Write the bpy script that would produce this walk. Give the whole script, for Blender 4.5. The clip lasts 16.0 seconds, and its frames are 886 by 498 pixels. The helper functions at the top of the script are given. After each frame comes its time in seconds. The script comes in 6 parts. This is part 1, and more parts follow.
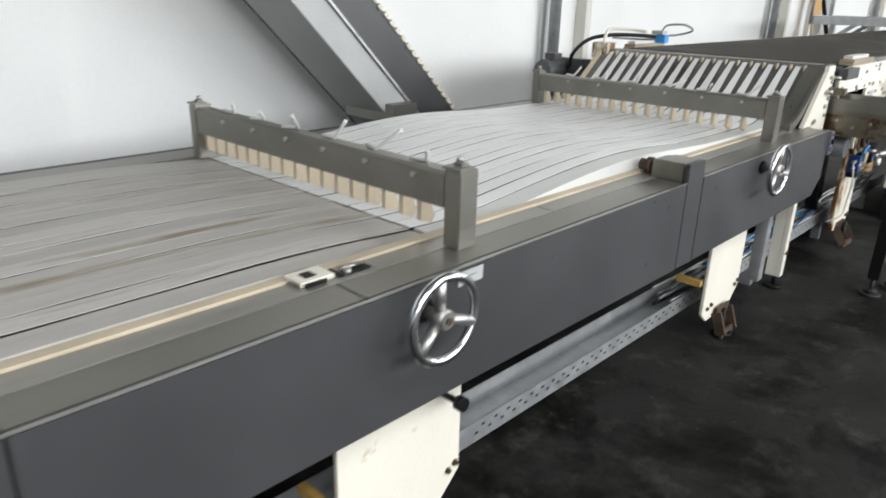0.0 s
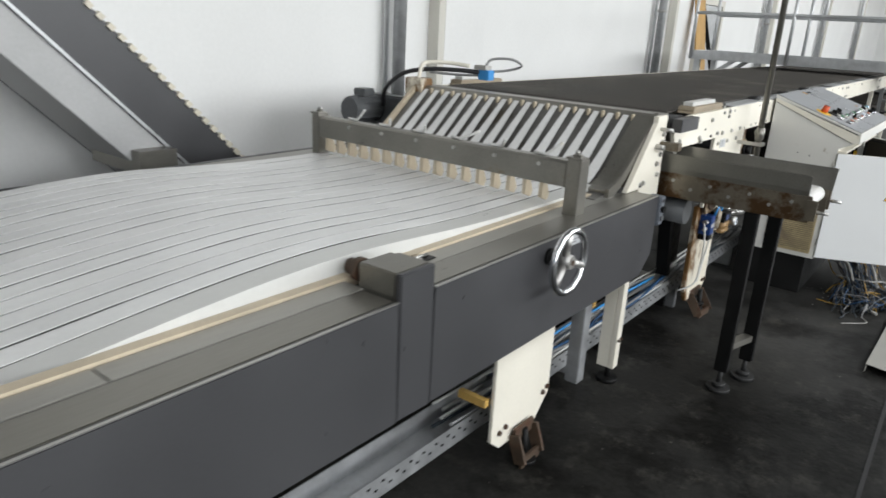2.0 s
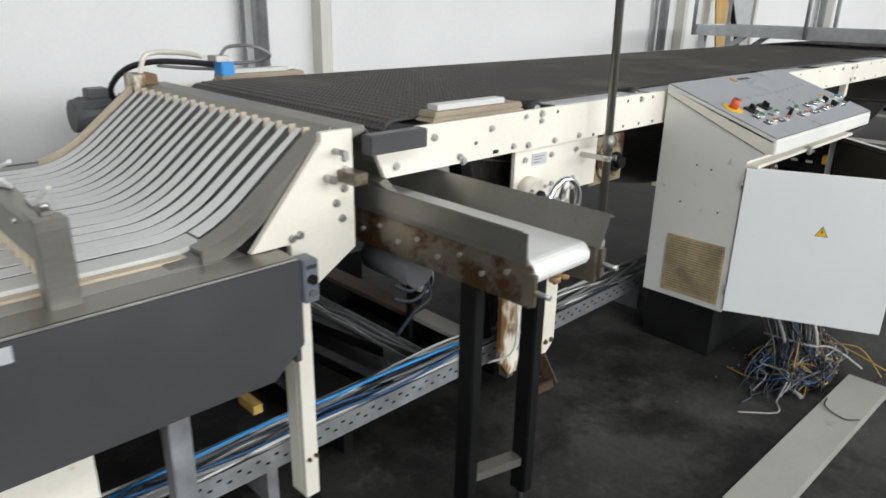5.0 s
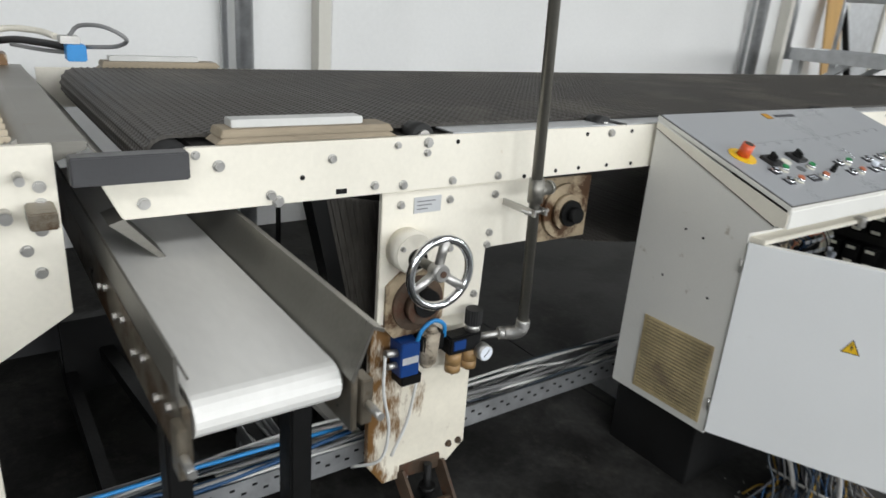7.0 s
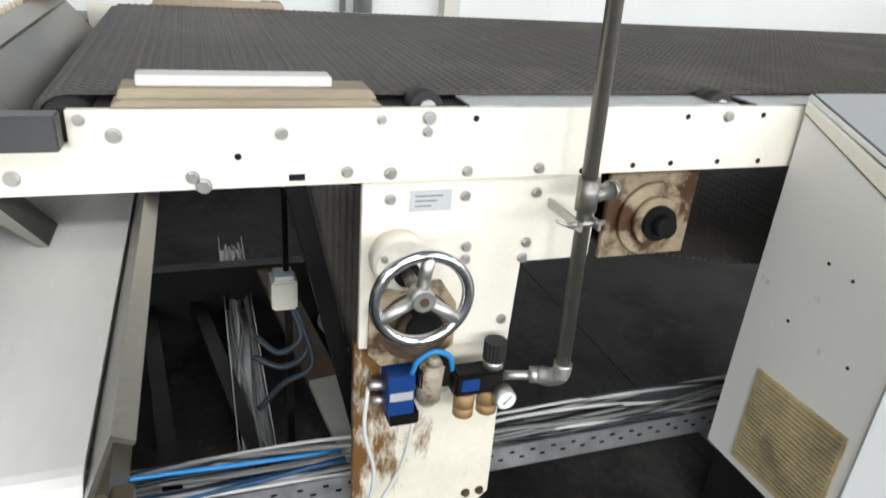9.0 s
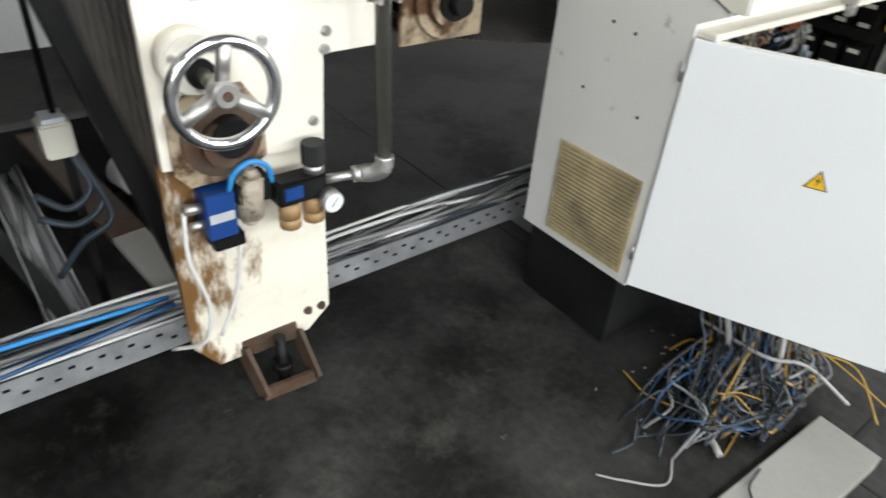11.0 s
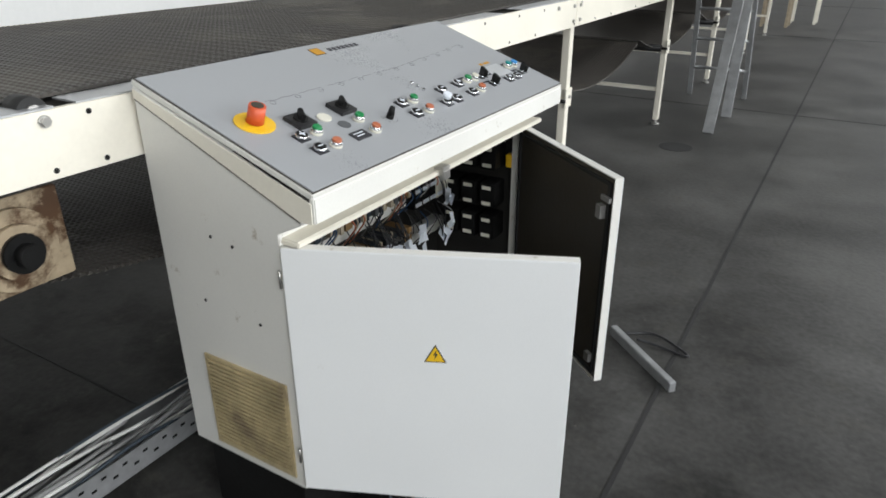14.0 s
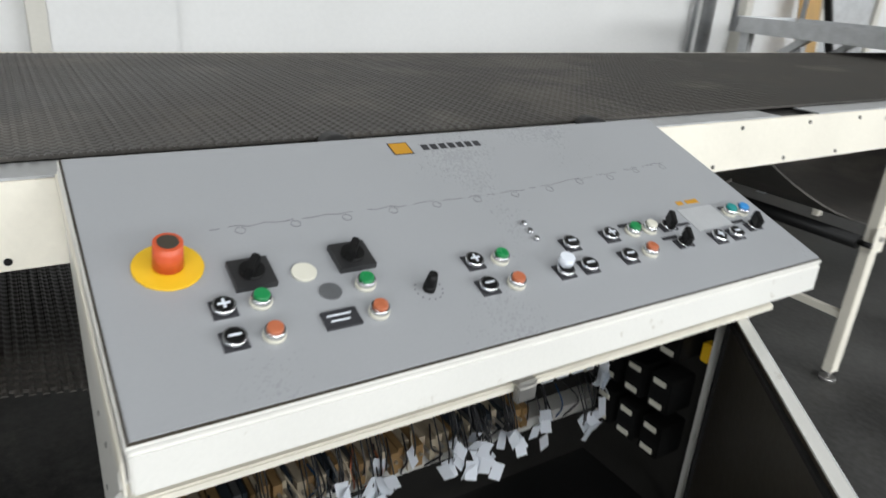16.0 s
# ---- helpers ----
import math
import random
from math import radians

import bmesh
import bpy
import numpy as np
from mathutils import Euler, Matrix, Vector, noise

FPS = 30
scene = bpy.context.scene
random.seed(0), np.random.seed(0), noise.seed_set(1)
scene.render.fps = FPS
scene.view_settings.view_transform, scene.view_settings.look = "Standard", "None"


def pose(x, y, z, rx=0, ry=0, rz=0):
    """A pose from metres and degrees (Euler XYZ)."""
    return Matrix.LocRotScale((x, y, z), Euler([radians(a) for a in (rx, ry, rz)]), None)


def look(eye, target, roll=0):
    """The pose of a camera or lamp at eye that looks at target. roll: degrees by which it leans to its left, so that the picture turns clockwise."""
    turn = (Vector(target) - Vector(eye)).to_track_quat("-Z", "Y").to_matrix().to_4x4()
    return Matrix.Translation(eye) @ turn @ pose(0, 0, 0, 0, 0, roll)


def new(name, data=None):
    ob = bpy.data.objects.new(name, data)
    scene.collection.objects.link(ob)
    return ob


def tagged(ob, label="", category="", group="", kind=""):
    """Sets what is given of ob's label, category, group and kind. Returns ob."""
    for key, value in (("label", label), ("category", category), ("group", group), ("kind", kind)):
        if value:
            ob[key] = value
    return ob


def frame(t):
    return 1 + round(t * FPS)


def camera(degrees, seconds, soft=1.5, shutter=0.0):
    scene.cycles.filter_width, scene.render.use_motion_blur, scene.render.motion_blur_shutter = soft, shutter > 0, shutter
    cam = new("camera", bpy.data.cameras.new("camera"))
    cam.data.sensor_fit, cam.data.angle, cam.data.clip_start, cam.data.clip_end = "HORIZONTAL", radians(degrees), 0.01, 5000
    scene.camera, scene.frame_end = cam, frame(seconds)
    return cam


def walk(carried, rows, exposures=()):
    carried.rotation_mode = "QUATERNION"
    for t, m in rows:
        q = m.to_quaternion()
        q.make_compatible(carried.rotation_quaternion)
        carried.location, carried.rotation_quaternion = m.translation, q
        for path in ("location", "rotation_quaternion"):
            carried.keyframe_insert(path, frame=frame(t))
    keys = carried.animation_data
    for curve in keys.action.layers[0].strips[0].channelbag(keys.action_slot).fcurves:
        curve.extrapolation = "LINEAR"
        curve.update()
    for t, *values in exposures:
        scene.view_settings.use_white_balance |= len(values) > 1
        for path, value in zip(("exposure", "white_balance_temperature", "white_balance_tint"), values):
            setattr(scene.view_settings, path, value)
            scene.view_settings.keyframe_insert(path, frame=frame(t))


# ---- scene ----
cam = camera(65.9, 16.0, soft=1.6, shutter=0.4)
PATH = [
    (0, (0.329, 0.09, 1.571), (-0.97, 1.442, 0.876), 1.4),
    (0.5, (0.233, 0.346, 1.6), (-1.006, 1.782, 0.964), 2.8),
    (1, (0.257, 0.591, 1.608), (-0.999, 2.027, 1.008), 2.2),
    (1.5, (0.353, 0.892, 1.644), (-0.923, 2.307, 1.038), 1.9),
    (2, (0.3, 1.281, 1.602), (-0.855, 2.788, 0.973), 3.2),
    (2.5, (0.354, 1.594, 1.614), (-0.777, 3.099, 0.941), 3.1),
    (3, (0.516, 1.891, 1.61), (-0.702, 3.315, 0.91), 2.5),
    (3.5, (0.612, 2.177, 1.595), (-0.612, 3.608, 0.923), 3.0),
    (4, (0.629, 2.468, 1.606), (-0.6, 3.892, 0.924), 2.9),
    (4.5, (0.711, 2.803, 1.611), (-0.575, 4.171, 0.922), 1.9),
    (5, (0.779, 3.134, 1.613), (-0.556, 4.459, 0.932), 1.2),
    (5.2, (0.781, 3.256, 1.611), (-0.544, 4.595, 0.941), 1.7),
    (7.3, (0.649, 4.364, 1.575), (-0.95, 5.353, 0.895), 5.0),
    (7.5, (0.602, 4.475, 1.576), (-1.049, 5.365, 0.882), 5.1),
    (8, (0.492, 4.622, 1.582), (-1.239, 5.35, 0.893), 5.8),
    (8.2, (0.445, 4.675, 1.599), (-1.304, 5.349, 0.902), 6.4),
    (10.3, (0.433, 4.836, 1.424), (-1.022, 5.568, 0.263), 4.5),
    (10.5, (0.441, 4.817, 1.415), (-0.965, 5.638, 0.253), 4.6),
    (11, (0.455, 4.763, 1.397), (-0.799, 5.822, 0.254), 4.7),
    (11.5, (0.491, 4.77, 1.411), (-0.568, 6.036, 0.281), 3.9),
    (12, (0.561, 4.772, 1.439), (-0.352, 6.182, 0.353), 2.0),
    (12.5, (0.589, 4.799, 1.479), (-0.227, 6.331, 0.485), 0.5),
    (13, (0.595, 4.85, 1.516), (-0.199, 6.457, 0.627), 0.6),
    (13.5, (0.634, 4.982, 1.552), (-0.239, 6.566, 0.697), -0.2),
    (14, (0.628, 5.162, 1.574), (-0.314, 6.715, 0.737), -0.1),
    (14.5, (0.561, 5.405, 1.556), (-0.489, 6.902, 0.747), 0.4),
    (15, (0.477, 5.633, 1.563), (-0.705, 7.036, 0.766), 1.9),
    (15.5, (0.451, 5.851, 1.57), (-0.928, 7.076, 0.796), 3.2),
    (16, (0.393, 6.085, 1.588), (-1.154, 7.105, 0.836), 4.2),
]
walk(cam, [(t, look(eye, target, roll)) for t, eye, target, roll in PATH],
     [(0.0, 0.35), (1.0, 0.2), (1.5, 0.05), (2.0, 0.1), (2.5, 0.25), (4.5, 0.1), (5.0, 0.05), (7.3, -0.15), (8.2, -0.05), (10.3, 0.8), (10.8, 0.65), (11.1, 0.35), (11.5, -0.05), (12.0, 0.3), (13.0, 0.1), (14.0, 0.1), (15.0, 0.3), (15.5, 0.3), (16.0, 0.0)])

# ---- light ----
world = bpy.data.worlds.new("world")
scene.world = world
world.use_nodes = True
sky = world.node_tree.nodes.new("ShaderNodeTexSky")
sky.sky_type, sky.sun_disc = "NISHITA", False
sky.sun_elevation, sky.sun_rotation = radians(40), radians(100)
world.node_tree.links.new(sky.outputs[0], world.node_tree.nodes["Background"].inputs[0])
world.node_tree.nodes["Background"].inputs[1].default_value = 0.1


# Serves the windows and the added south and north fill lamps.
def window_fill_lamp(x, y, z, rx, ry, rz, w, h, power, colour=(0.95, 0.975, 0.985)):
    data = bpy.data.lights.new("window_light", "AREA")
    data.shape, data.size, data.size_y, data.energy, data.color = "RECTANGLE", w, h, power, colour
    ob = new("window_light", data)
    ob.matrix_world = pose(x, y, z, rx, ry, rz)
    return ob


HALL_X0, HALL_X1, HALL_Y0, HALL_Y1, HALL_Z = -3.8, 9.0, -7.0, 34.0, 5.6
EAST_WINDOWS = [-4.5, 0.0, 4.5, 9.0, 13.5, 18.0, 22.5, 27.0]
ROOF_LIGHTS = [(3.6, -3.0), (3.6, 3.0), (3.6, 9.0), (3.6, 15.0), (3.6, 21.0), (3.6, 27.0)]
for wy in EAST_WINDOWS:
    window_fill_lamp(HALL_X1 - 0.02, wy + 1.5, 3.35, 0, 90, 0, 1.9, 3.0, 270)
for rx_, ry_ in ROOF_LIGHTS:
    window_fill_lamp(rx_, ry_ + 1.0, HALL_Z - 0.02, 0, 0, 0, 1.6, 3.4, 135)

# Added fill from unseen south openings, brightens faces towards -y.
SOUTH_FILLS = [0.6, 4.2]
for wx in SOUTH_FILLS:
    window_fill_lamp(wx + 1.3, HALL_Y0 + 0.02, 3.0, 90, 0, 180, 2.6, 2.2, 220)

# Added gate lamp, out of view, lays sheen on the far floor.
window_fill_lamp(4.0, HALL_Y1 - 0.02, 2.0, 90, 0, 0, 5.0, 3.6, 700)

# ---- materials ----


def material(name, colour, rough=0.6, metal=0.0, vary=0.25, scale=3.0, fine=60.0, bump=0.15, stain=None, stain_at=0.62, stain_scale=4.0, stretch=(1, 1, 1), gloss=0.5, random_tint=0.0):
    m = bpy.data.materials.new(name)
    m.use_nodes = True
    n, l = m.node_tree.nodes, m.node_tree.links
    b = n["Principled BSDF"]
    b.inputs["Metallic"].default_value = metal
    b.inputs["Specular IOR Level"].default_value = gloss
    co = n.new("ShaderNodeTexCoord")
    mp = n.new("ShaderNodeMapping")
    mp.inputs["Scale"].default_value = stretch
    l.new(co.outputs["Object"], mp.inputs[0])
    big, small = n.new("ShaderNodeTexNoise"), n.new("ShaderNodeTexNoise")
    big.inputs["Scale"].default_value, big.inputs["Detail"].default_value = scale, 6
    small.inputs["Scale"].default_value, small.inputs["Detail"].default_value = fine, 4
    l.new(mp.outputs[0], big.inputs[0])
    l.new(mp.outputs[0], small.inputs[0])
    add = n.new("ShaderNodeMath")
    add.operation = "MULTIPLY_ADD"
    l.new(small.outputs[0], add.inputs[0])
    add.inputs[1].default_value = 0.4
    l.new(big.outputs[0], add.inputs[2])
    ramp = n.new("ShaderNodeMapRange")
    ramp.inputs[1].default_value, ramp.inputs[2].default_value = 0.45, 0.95
    ramp.inputs[3].default_value, ramp.inputs[4].default_value = 1 - vary, 1 + vary
    l.new(add.outputs[0], ramp.inputs[0])
    mul = n.new("ShaderNodeVectorMath")
    mul.operation = "SCALE"
    mul.inputs[0].default_value = colour
    l.new(ramp.outputs[0], mul.inputs["Scale"])
    out = mul.outputs[0]
    if random_tint:
        info = n.new("ShaderNodeObjectInfo")
        rr = n.new("ShaderNodeMapRange")
        rr.inputs[3].default_value, rr.inputs[4].default_value = 1 - random_tint, 1 + random_tint
        l.new(info.outputs["Random"], rr.inputs[0])
        m2 = n.new("ShaderNodeVectorMath")
        m2.operation = "SCALE"
        l.new(out, m2.inputs[0])
        l.new(rr.outputs[0], m2.inputs["Scale"])
        out = m2.outputs[0]
    rramp = n.new("ShaderNodeMapRange")
    rramp.inputs[1].default_value, rramp.inputs[2].default_value = 0.4, 1.0
    rramp.inputs[3].default_value, rramp.inputs[4].default_value = max(0.04, rough - 0.12), min(1, rough + 0.12)
    l.new(add.outputs[0], rramp.inputs[0])
    l.new(rramp.outputs[0], b.inputs["Roughness"])
    if stain:
        sn = n.new("ShaderNodeTexNoise")
        sn.inputs["Scale"].default_value, sn.inputs["Detail"].default_value, sn.inputs["Roughness"].default_value = stain_scale, 9, 0.68
        l.new(mp.outputs[0], sn.inputs[0])
        sr = n.new("ShaderNodeMapRange")
        sr.inputs[1].default_value, sr.inputs[2].default_value = stain_at, stain_at + 0.1
        l.new(sn.outputs[0], sr.inputs[0])
        mix = n.new("ShaderNodeMix")
        mix.data_type = "RGBA"
        l.new(sr.outputs[0], mix.inputs[0])
        l.new(out, mix.inputs[6])
        mix.inputs[7].default_value = (*stain, 1)
        out = mix.outputs[2]
    l.new(out, b.inputs["Base Color"])
    if bump:
        bp = n.new("ShaderNodeBump")
        bp.inputs["Strength"].default_value, bp.inputs["Distance"].default_value = bump, 0.004
        l.new(small.outputs[0], bp.inputs["Height"])
        l.new(bp.outputs[0], b.inputs["Normal"])
    return m


M_WALL = material("wall_paint", (0.80, 0.80, 0.79), 0.85, vary=0.05, scale=0.8, fine=35, bump=0.12, stain=(0.62, 0.61, 0.58), stain_at=0.66, stain_scale=1.2)
M_PIER = material("pier_paint", (0.66, 0.64, 0.58), 0.85, vary=0.06, scale=1.0, bump=0.12)
# Unseen walls and ceiling: dark greys chosen to cut bounce and deepen shadows.
M_UNSEENWALL = material("bounce_cut_wall", (0.26, 0.26, 0.25), 0.85, vary=0.08, scale=0.8, bump=0.1)
M_UNSEENCEIL = material("bounce_cut_ceiling", (0.24, 0.24, 0.235), 0.9, vary=0.05, bump=0.05)


def floor_material():
    """Power-floated concrete with oil patches; the far hall's brighter light is painted along y."""
    m = material("concrete_floor", (1, 1, 1), 0.52, gloss=0.10, vary=0.55, scale=1.3, fine=38, bump=0.35)
    n, l = m.node_tree.nodes, m.node_tree.links
    b = n["Principled BSDF"]
    grain = b.inputs["Base Color"].links[0].from_socket
    co = n.new("ShaderNodeTexCoord")

    def noise(scale, detail, rough, lo, hi, dist=0.0):
        t, r = n.new("ShaderNodeTexNoise"), n.new("ShaderNodeMapRange")
        t.inputs["Scale"].default_value, t.inputs["Detail"].default_value = scale, detail
        t.inputs["Roughness"].default_value, t.inputs["Distortion"].default_value = rough, dist
        l.new(co.outputs["Object"], t.inputs[0])
        l.new(t.outputs[0], r.inputs[0])
        r.inputs[1].default_value, r.inputs[2].default_value = lo, hi
        return r.outputs[0]

    def blend(fac, a, c):
        x = n.new("ShaderNodeMix")
        x.data_type = "RGBA"
        l.new(fac, x.inputs[0])
        for k, q in ((6, a), (7, c)):
            if isinstance(q, tuple):
                x.inputs[k].default_value = (*q, 1)
            else:
                l.new(q, x.inputs[k])
        return x.outputs[2]

    # Painted light: base colour brightens along y with a wobbly edge.
    sep, wob, far_light = n.new("ShaderNodeSeparateXYZ"), n.new("ShaderNodeMath"), n.new("ShaderNodeMapRange")
    l.new(co.outputs["Object"], sep.inputs[0])
    wob.operation = "MULTIPLY_ADD"
    l.new(noise(0.7, 6, 0.6, 0.3, 0.7), wob.inputs[0])
    wob.inputs[1].default_value = 2.4
    l.new(sep.outputs["Y"], wob.inputs[2])
    l.new(wob.outputs[0], far_light.inputs[0])
    far_light.inputs[1].default_value, far_light.inputs[2].default_value = 5.5, 10.0
    base = blend(far_light.outputs[0], (0.022, 0.0216, 0.020), (0.078, 0.077, 0.074))
    # Oil patches fade out where the painted light is strong.
    near_dark, oil = n.new("ShaderNodeMapRange"), n.new("ShaderNodeMath")
    l.new(far_light.outputs[0], near_dark.inputs[0])
    near_dark.inputs[3].default_value, near_dark.inputs[4].default_value = 1.0, 0.12
    oil.operation = "MULTIPLY"
    l.new(noise(1.7, 12, 0.70, 0.47, 0.60, 0.25), oil.inputs[0])
    l.new(near_dark.outputs[0], oil.inputs[1])
    base = blend(oil.outputs[0], base, (0.0055, 0.0052, 0.0046))
    base = blend(noise(5.5, 12, 0.75, 0.53, 0.78), base, (0.068, 0.065, 0.057))
    base = blend(noise(26.0, 6, 0.6, 0.68, 0.74), base, (0.10, 0.095, 0.085))
    mul = n.new("ShaderNodeVectorMath")
    mul.operation = "MULTIPLY"
    l.new(base, mul.inputs[0])
    l.new(grain, mul.inputs[1])
    l.new(mul.outputs[0], b.inputs["Base Color"])
    return m


M_FLOOR = floor_material()
M_SEAM = material("seam_filler", (0.02, 0.02, 0.02), 0.8)
M_GREY = material("grey_coated_steel", (0.068, 0.068, 0.072), 0.42, metal=0.25, vary=0.1, scale=2.5, fine=140, bump=0.05, stain=(0.17, 0.17, 0.17), stain_at=0.7, stain_scale=7)
M_STEEL = material("dull_stainless_steel", (0.25, 0.24, 0.215), 0.38, metal=0.75, vary=0.18, scale=4, fine=120, bump=0.06, stretch=(1, 0.15, 1), stain=(0.2, 0.15, 0.09), stain_at=0.64, stain_scale=5)
M_STEEL_RUST = material("stained_stainless_steel", (0.24, 0.21, 0.165), 0.36, metal=0.75, vary=0.22, scale=6, bump=0.08, stain=(0.10, 0.055, 0.025), stain_at=0.50, stain_scale=6)
M_CREAM = material("cream_paint", (0.80, 0.76, 0.66), 0.45, vary=0.06, scale=2.5, fine=80, bump=0.05, stain=(0.46, 0.34, 0.2), stain_at=0.645, stain_scale=6)
M_CREAM_DIRTY = material("greasy_cream_paint", (0.80, 0.75, 0.63), 0.45, vary=0.1, scale=5, bump=0.1, stain=(0.17, 0.085, 0.025), stain_at=0.50, stain_scale=6)
M_RUST = material("rusty_steel", (0.065, 0.042, 0.026), 0.7, vary=0.45, scale=12, bump=0.4, stain=(0.07, 0.03, 0.015), stain_at=0.5, stain_scale=14)
M_PLATE = material("oily_plate", (0.34, 0.27, 0.18), 0.45, vary=0.3, scale=9, stain=(0.07, 0.032, 0.012), stain_at=0.46, stain_scale=8)
M_STRIP = material("white_belt_strip", (0.77, 0.77, 0.76), 0.42, vary=0.09, scale=3, fine=60, bump=0.05, stain=(0.50, 0.45, 0.37), stain_at=0.66, stain_scale=3, random_tint=0.05)
M_STRIP_OLD = material("grimy_belt_strip", (0.47, 0.45, 0.42), 0.5, vary=0.2, scale=3, stain=(0.26, 0.21, 0.15), stain_at=0.56, stain_scale=3, stretch=(4, 0.25, 1), random_tint=0.10)
M_BED = material("bed_sheet_steel", (0.10, 0.095, 0.09), 0.5, metal=0.4, vary=0.2)
# Dark colour supplies the shade seen between the belt strips.
M_GAPBED = material("gap_shade_bed", (0.045, 0.04, 0.034), 0.55, metal=0.2, vary=0.3)
M_SLIDE = material("worn_slide_steel", (0.17, 0.165, 0.155), 0.45, metal=0.4, vary=0.3, scale=5, stain=(0.09, 0.075, 0.055), stain_at=0.58)
# Near-black colour carries the shade inside the desk.
M_DESKSHADE = material("desk_inner_shade", (0.018, 0.017, 0.015), 0.6, vary=0.3)
M_TAN = material("tan_plastic_strip", (0.54, 0.46, 0.34), 0.5, vary=0.15, scale=6)
M_PE = material("white_polyethylene", (0.62, 0.62, 0.60), 0.35, vary=0.06, stain=(0.5, 0.44, 0.33), stain_at=0.64)
M_BELT = material("white_trough_belt", (0.72, 0.71, 0.68), 0.4, vary=0.08, scale=4, bump=0.03, stain=(0.5, 0.38, 0.24), stain_at=0.64, stain_scale=5, stretch=(0.3, 1, 1))
M_LEDGE = material("pale_dull_steel", (0.36, 0.35, 0.32), 0.42, metal=0.6, vary=0.15, scale=3, stretch=(1, 0.2, 1), stain=(0.25, 0.21, 0.15), stain_at=0.62)
M_CHROME = material("polished_aluminium", (0.72, 0.73, 0.75), 0.18, metal=1.0, vary=0.06, bump=0.02)
M_ALU = material("cast_aluminium", (0.5, 0.49, 0.47), 0.4, metal=0.9, vary=0.15)
M_GALV = material("galvanised_steel", (0.5, 0.51, 0.52), 0.42, metal=0.7, vary=0.16, scale=14, bump=0.06)
M_CARRIER = material("pale_grey_enamel", (0.42, 0.42, 0.42), 0.45, vary=0.1)
M_CLEAT = material("cream_cleat_plastic", (0.66, 0.61, 0.5), 0.5, vary=0.1)
M_SWITCH = material("blue_grey_plastic", (0.15, 0.165, 0.19), 0.45, vary=0.12)
M_BLACK = material("black_enamel", (0.006, 0.006, 0.006), 0.5, gloss=0.22, vary=0.3, scale=8)
M_RUBBER = material("black_rubber", (0.014, 0.014, 0.014), 0.6, vary=0.2)
M_CAB = material("cabinet_powder_coat", (0.74, 0.73, 0.69), 0.42, vary=0.05, scale=2, fine=180, bump=0.06, stain=(0.36, 0.31, 0.23), stain_at=0.64, stain_scale=14)
M_DOOR = material("cabinet_door_coat", (0.80, 0.81, 0.81), 0.4, vary=0.025, scale=2, fine=180, bump=0.05, stain=(0.64, 0.62, 0.57), stain_at=0.69, stain_scale=9)
M_INNER = material("dark_brown_coat", (0.05, 0.042, 0.03), 0.4, vary=0.15)
M_PANEL = material("desk_panel_grey", (0.36, 0.37, 0.385), 0.36, vary=0.035, scale=2, fine=200, bump=0.0)
M_PLINTH = material("plinth_black_paint", (0.010, 0.010, 0.010), 0.55, gloss=0.2, vary=0.3)
M_YELLOW = material("yellow_plastic", (0.85, 0.52, 0.02), 0.4, vary=0.05)
M_RED = material("red_plastic", (0.62, 0.10, 0.035), 0.35, vary=0.1)
M_ORANGE = material("orange_lens", (0.50, 0.15, 0.07), 0.3, vary=0.08)
M_GREEN = material("green_lens", (0.012, 0.24, 0.07), 0.3, vary=0.08)
M_BLUE = material("blue_plastic", (0.008, 0.045, 0.19), 0.35, vary=0.1)
M_SKYBLUE = material("light_blue_plastic", (0.03, 0.26, 0.62), 0.4, vary=0.1)
M_AMBER = material("amber_print", (0.55, 0.27, 0.015), 0.5, vary=0.05)
M_SWPLATE = material("dark_switch_plate", (0.022, 0.022, 0.023), 0.4, vary=0.2)
M_DUST = material("dust_caked_metal", (0.36, 0.31, 0.24), 0.8, vary=0.35, scale=18, bump=0.4, stain=(0.12, 0.09, 0.06), stain_at=0.55, stain_scale=20)
M_TEAL = material("teal_lens", (0.01, 0.25, 0.24), 0.3)
M_WHITEBTN = material("ivory_plastic", (0.72, 0.70, 0.6), 0.4, vary=0.04)
M_PAPER = material("paper_tag", (0.76, 0.80, 0.86), 0.7, vary=0.05)
M_LABEL = material("silver_label", (0.55, 0.56, 0.57), 0.4, metal=0.3, vary=0.08)
M_INK = material("dark_ink", (0.03, 0.03, 0.035), 0.6)
M_PENCIL = material("pencil_line", (0.17, 0.17, 0.18), 0.7)
M_WOOD = material("worn_wood", (0.31, 0.255, 0.18), 0.6, vary=0.25, scale=5, stretch=(4, 0.6, 4))
M_PLANK = material("ochre_board", (0.5, 0.3, 0.1), 0.6, vary=0.2, stretch=(3, 3, 0.4))
M_OCHRE = material("aged_terminal_plastic", (0.34, 0.21, 0.09), 0.5, vary=0.15)
M_FILTER = material("yellowed_grille", (0.46, 0.37, 0.21), 0.6, vary=0.35, scale=8, stain=(0.26, 0.2, 0.13), stain_at=0.52, stain_scale=6)
M_FILTER_DARK = material("dusty_filter", (0.24, 0.20, 0.14), 0.9, vary=0.3, scale=10)
M_WIRE_GREY = material("grey_cable", (0.25, 0.25, 0.25), 0.5, vary=0.2, random_tint=0.4)
M_WIRE_WHITE = material("white_cable", (0.62, 0.62, 0.6), 0.45, vary=0.12)
M_WIRE_PALE = material("dusty_pale_cable", (0.36, 0.35, 0.33), 0.55, vary=0.2)
M_WIRE_BLACK = material("black_cable", (0.02, 0.02, 0.022), 0.45)
M_WIRE_BLUE = material("blue_cable", (0.015, 0.065, 0.16), 0.45)
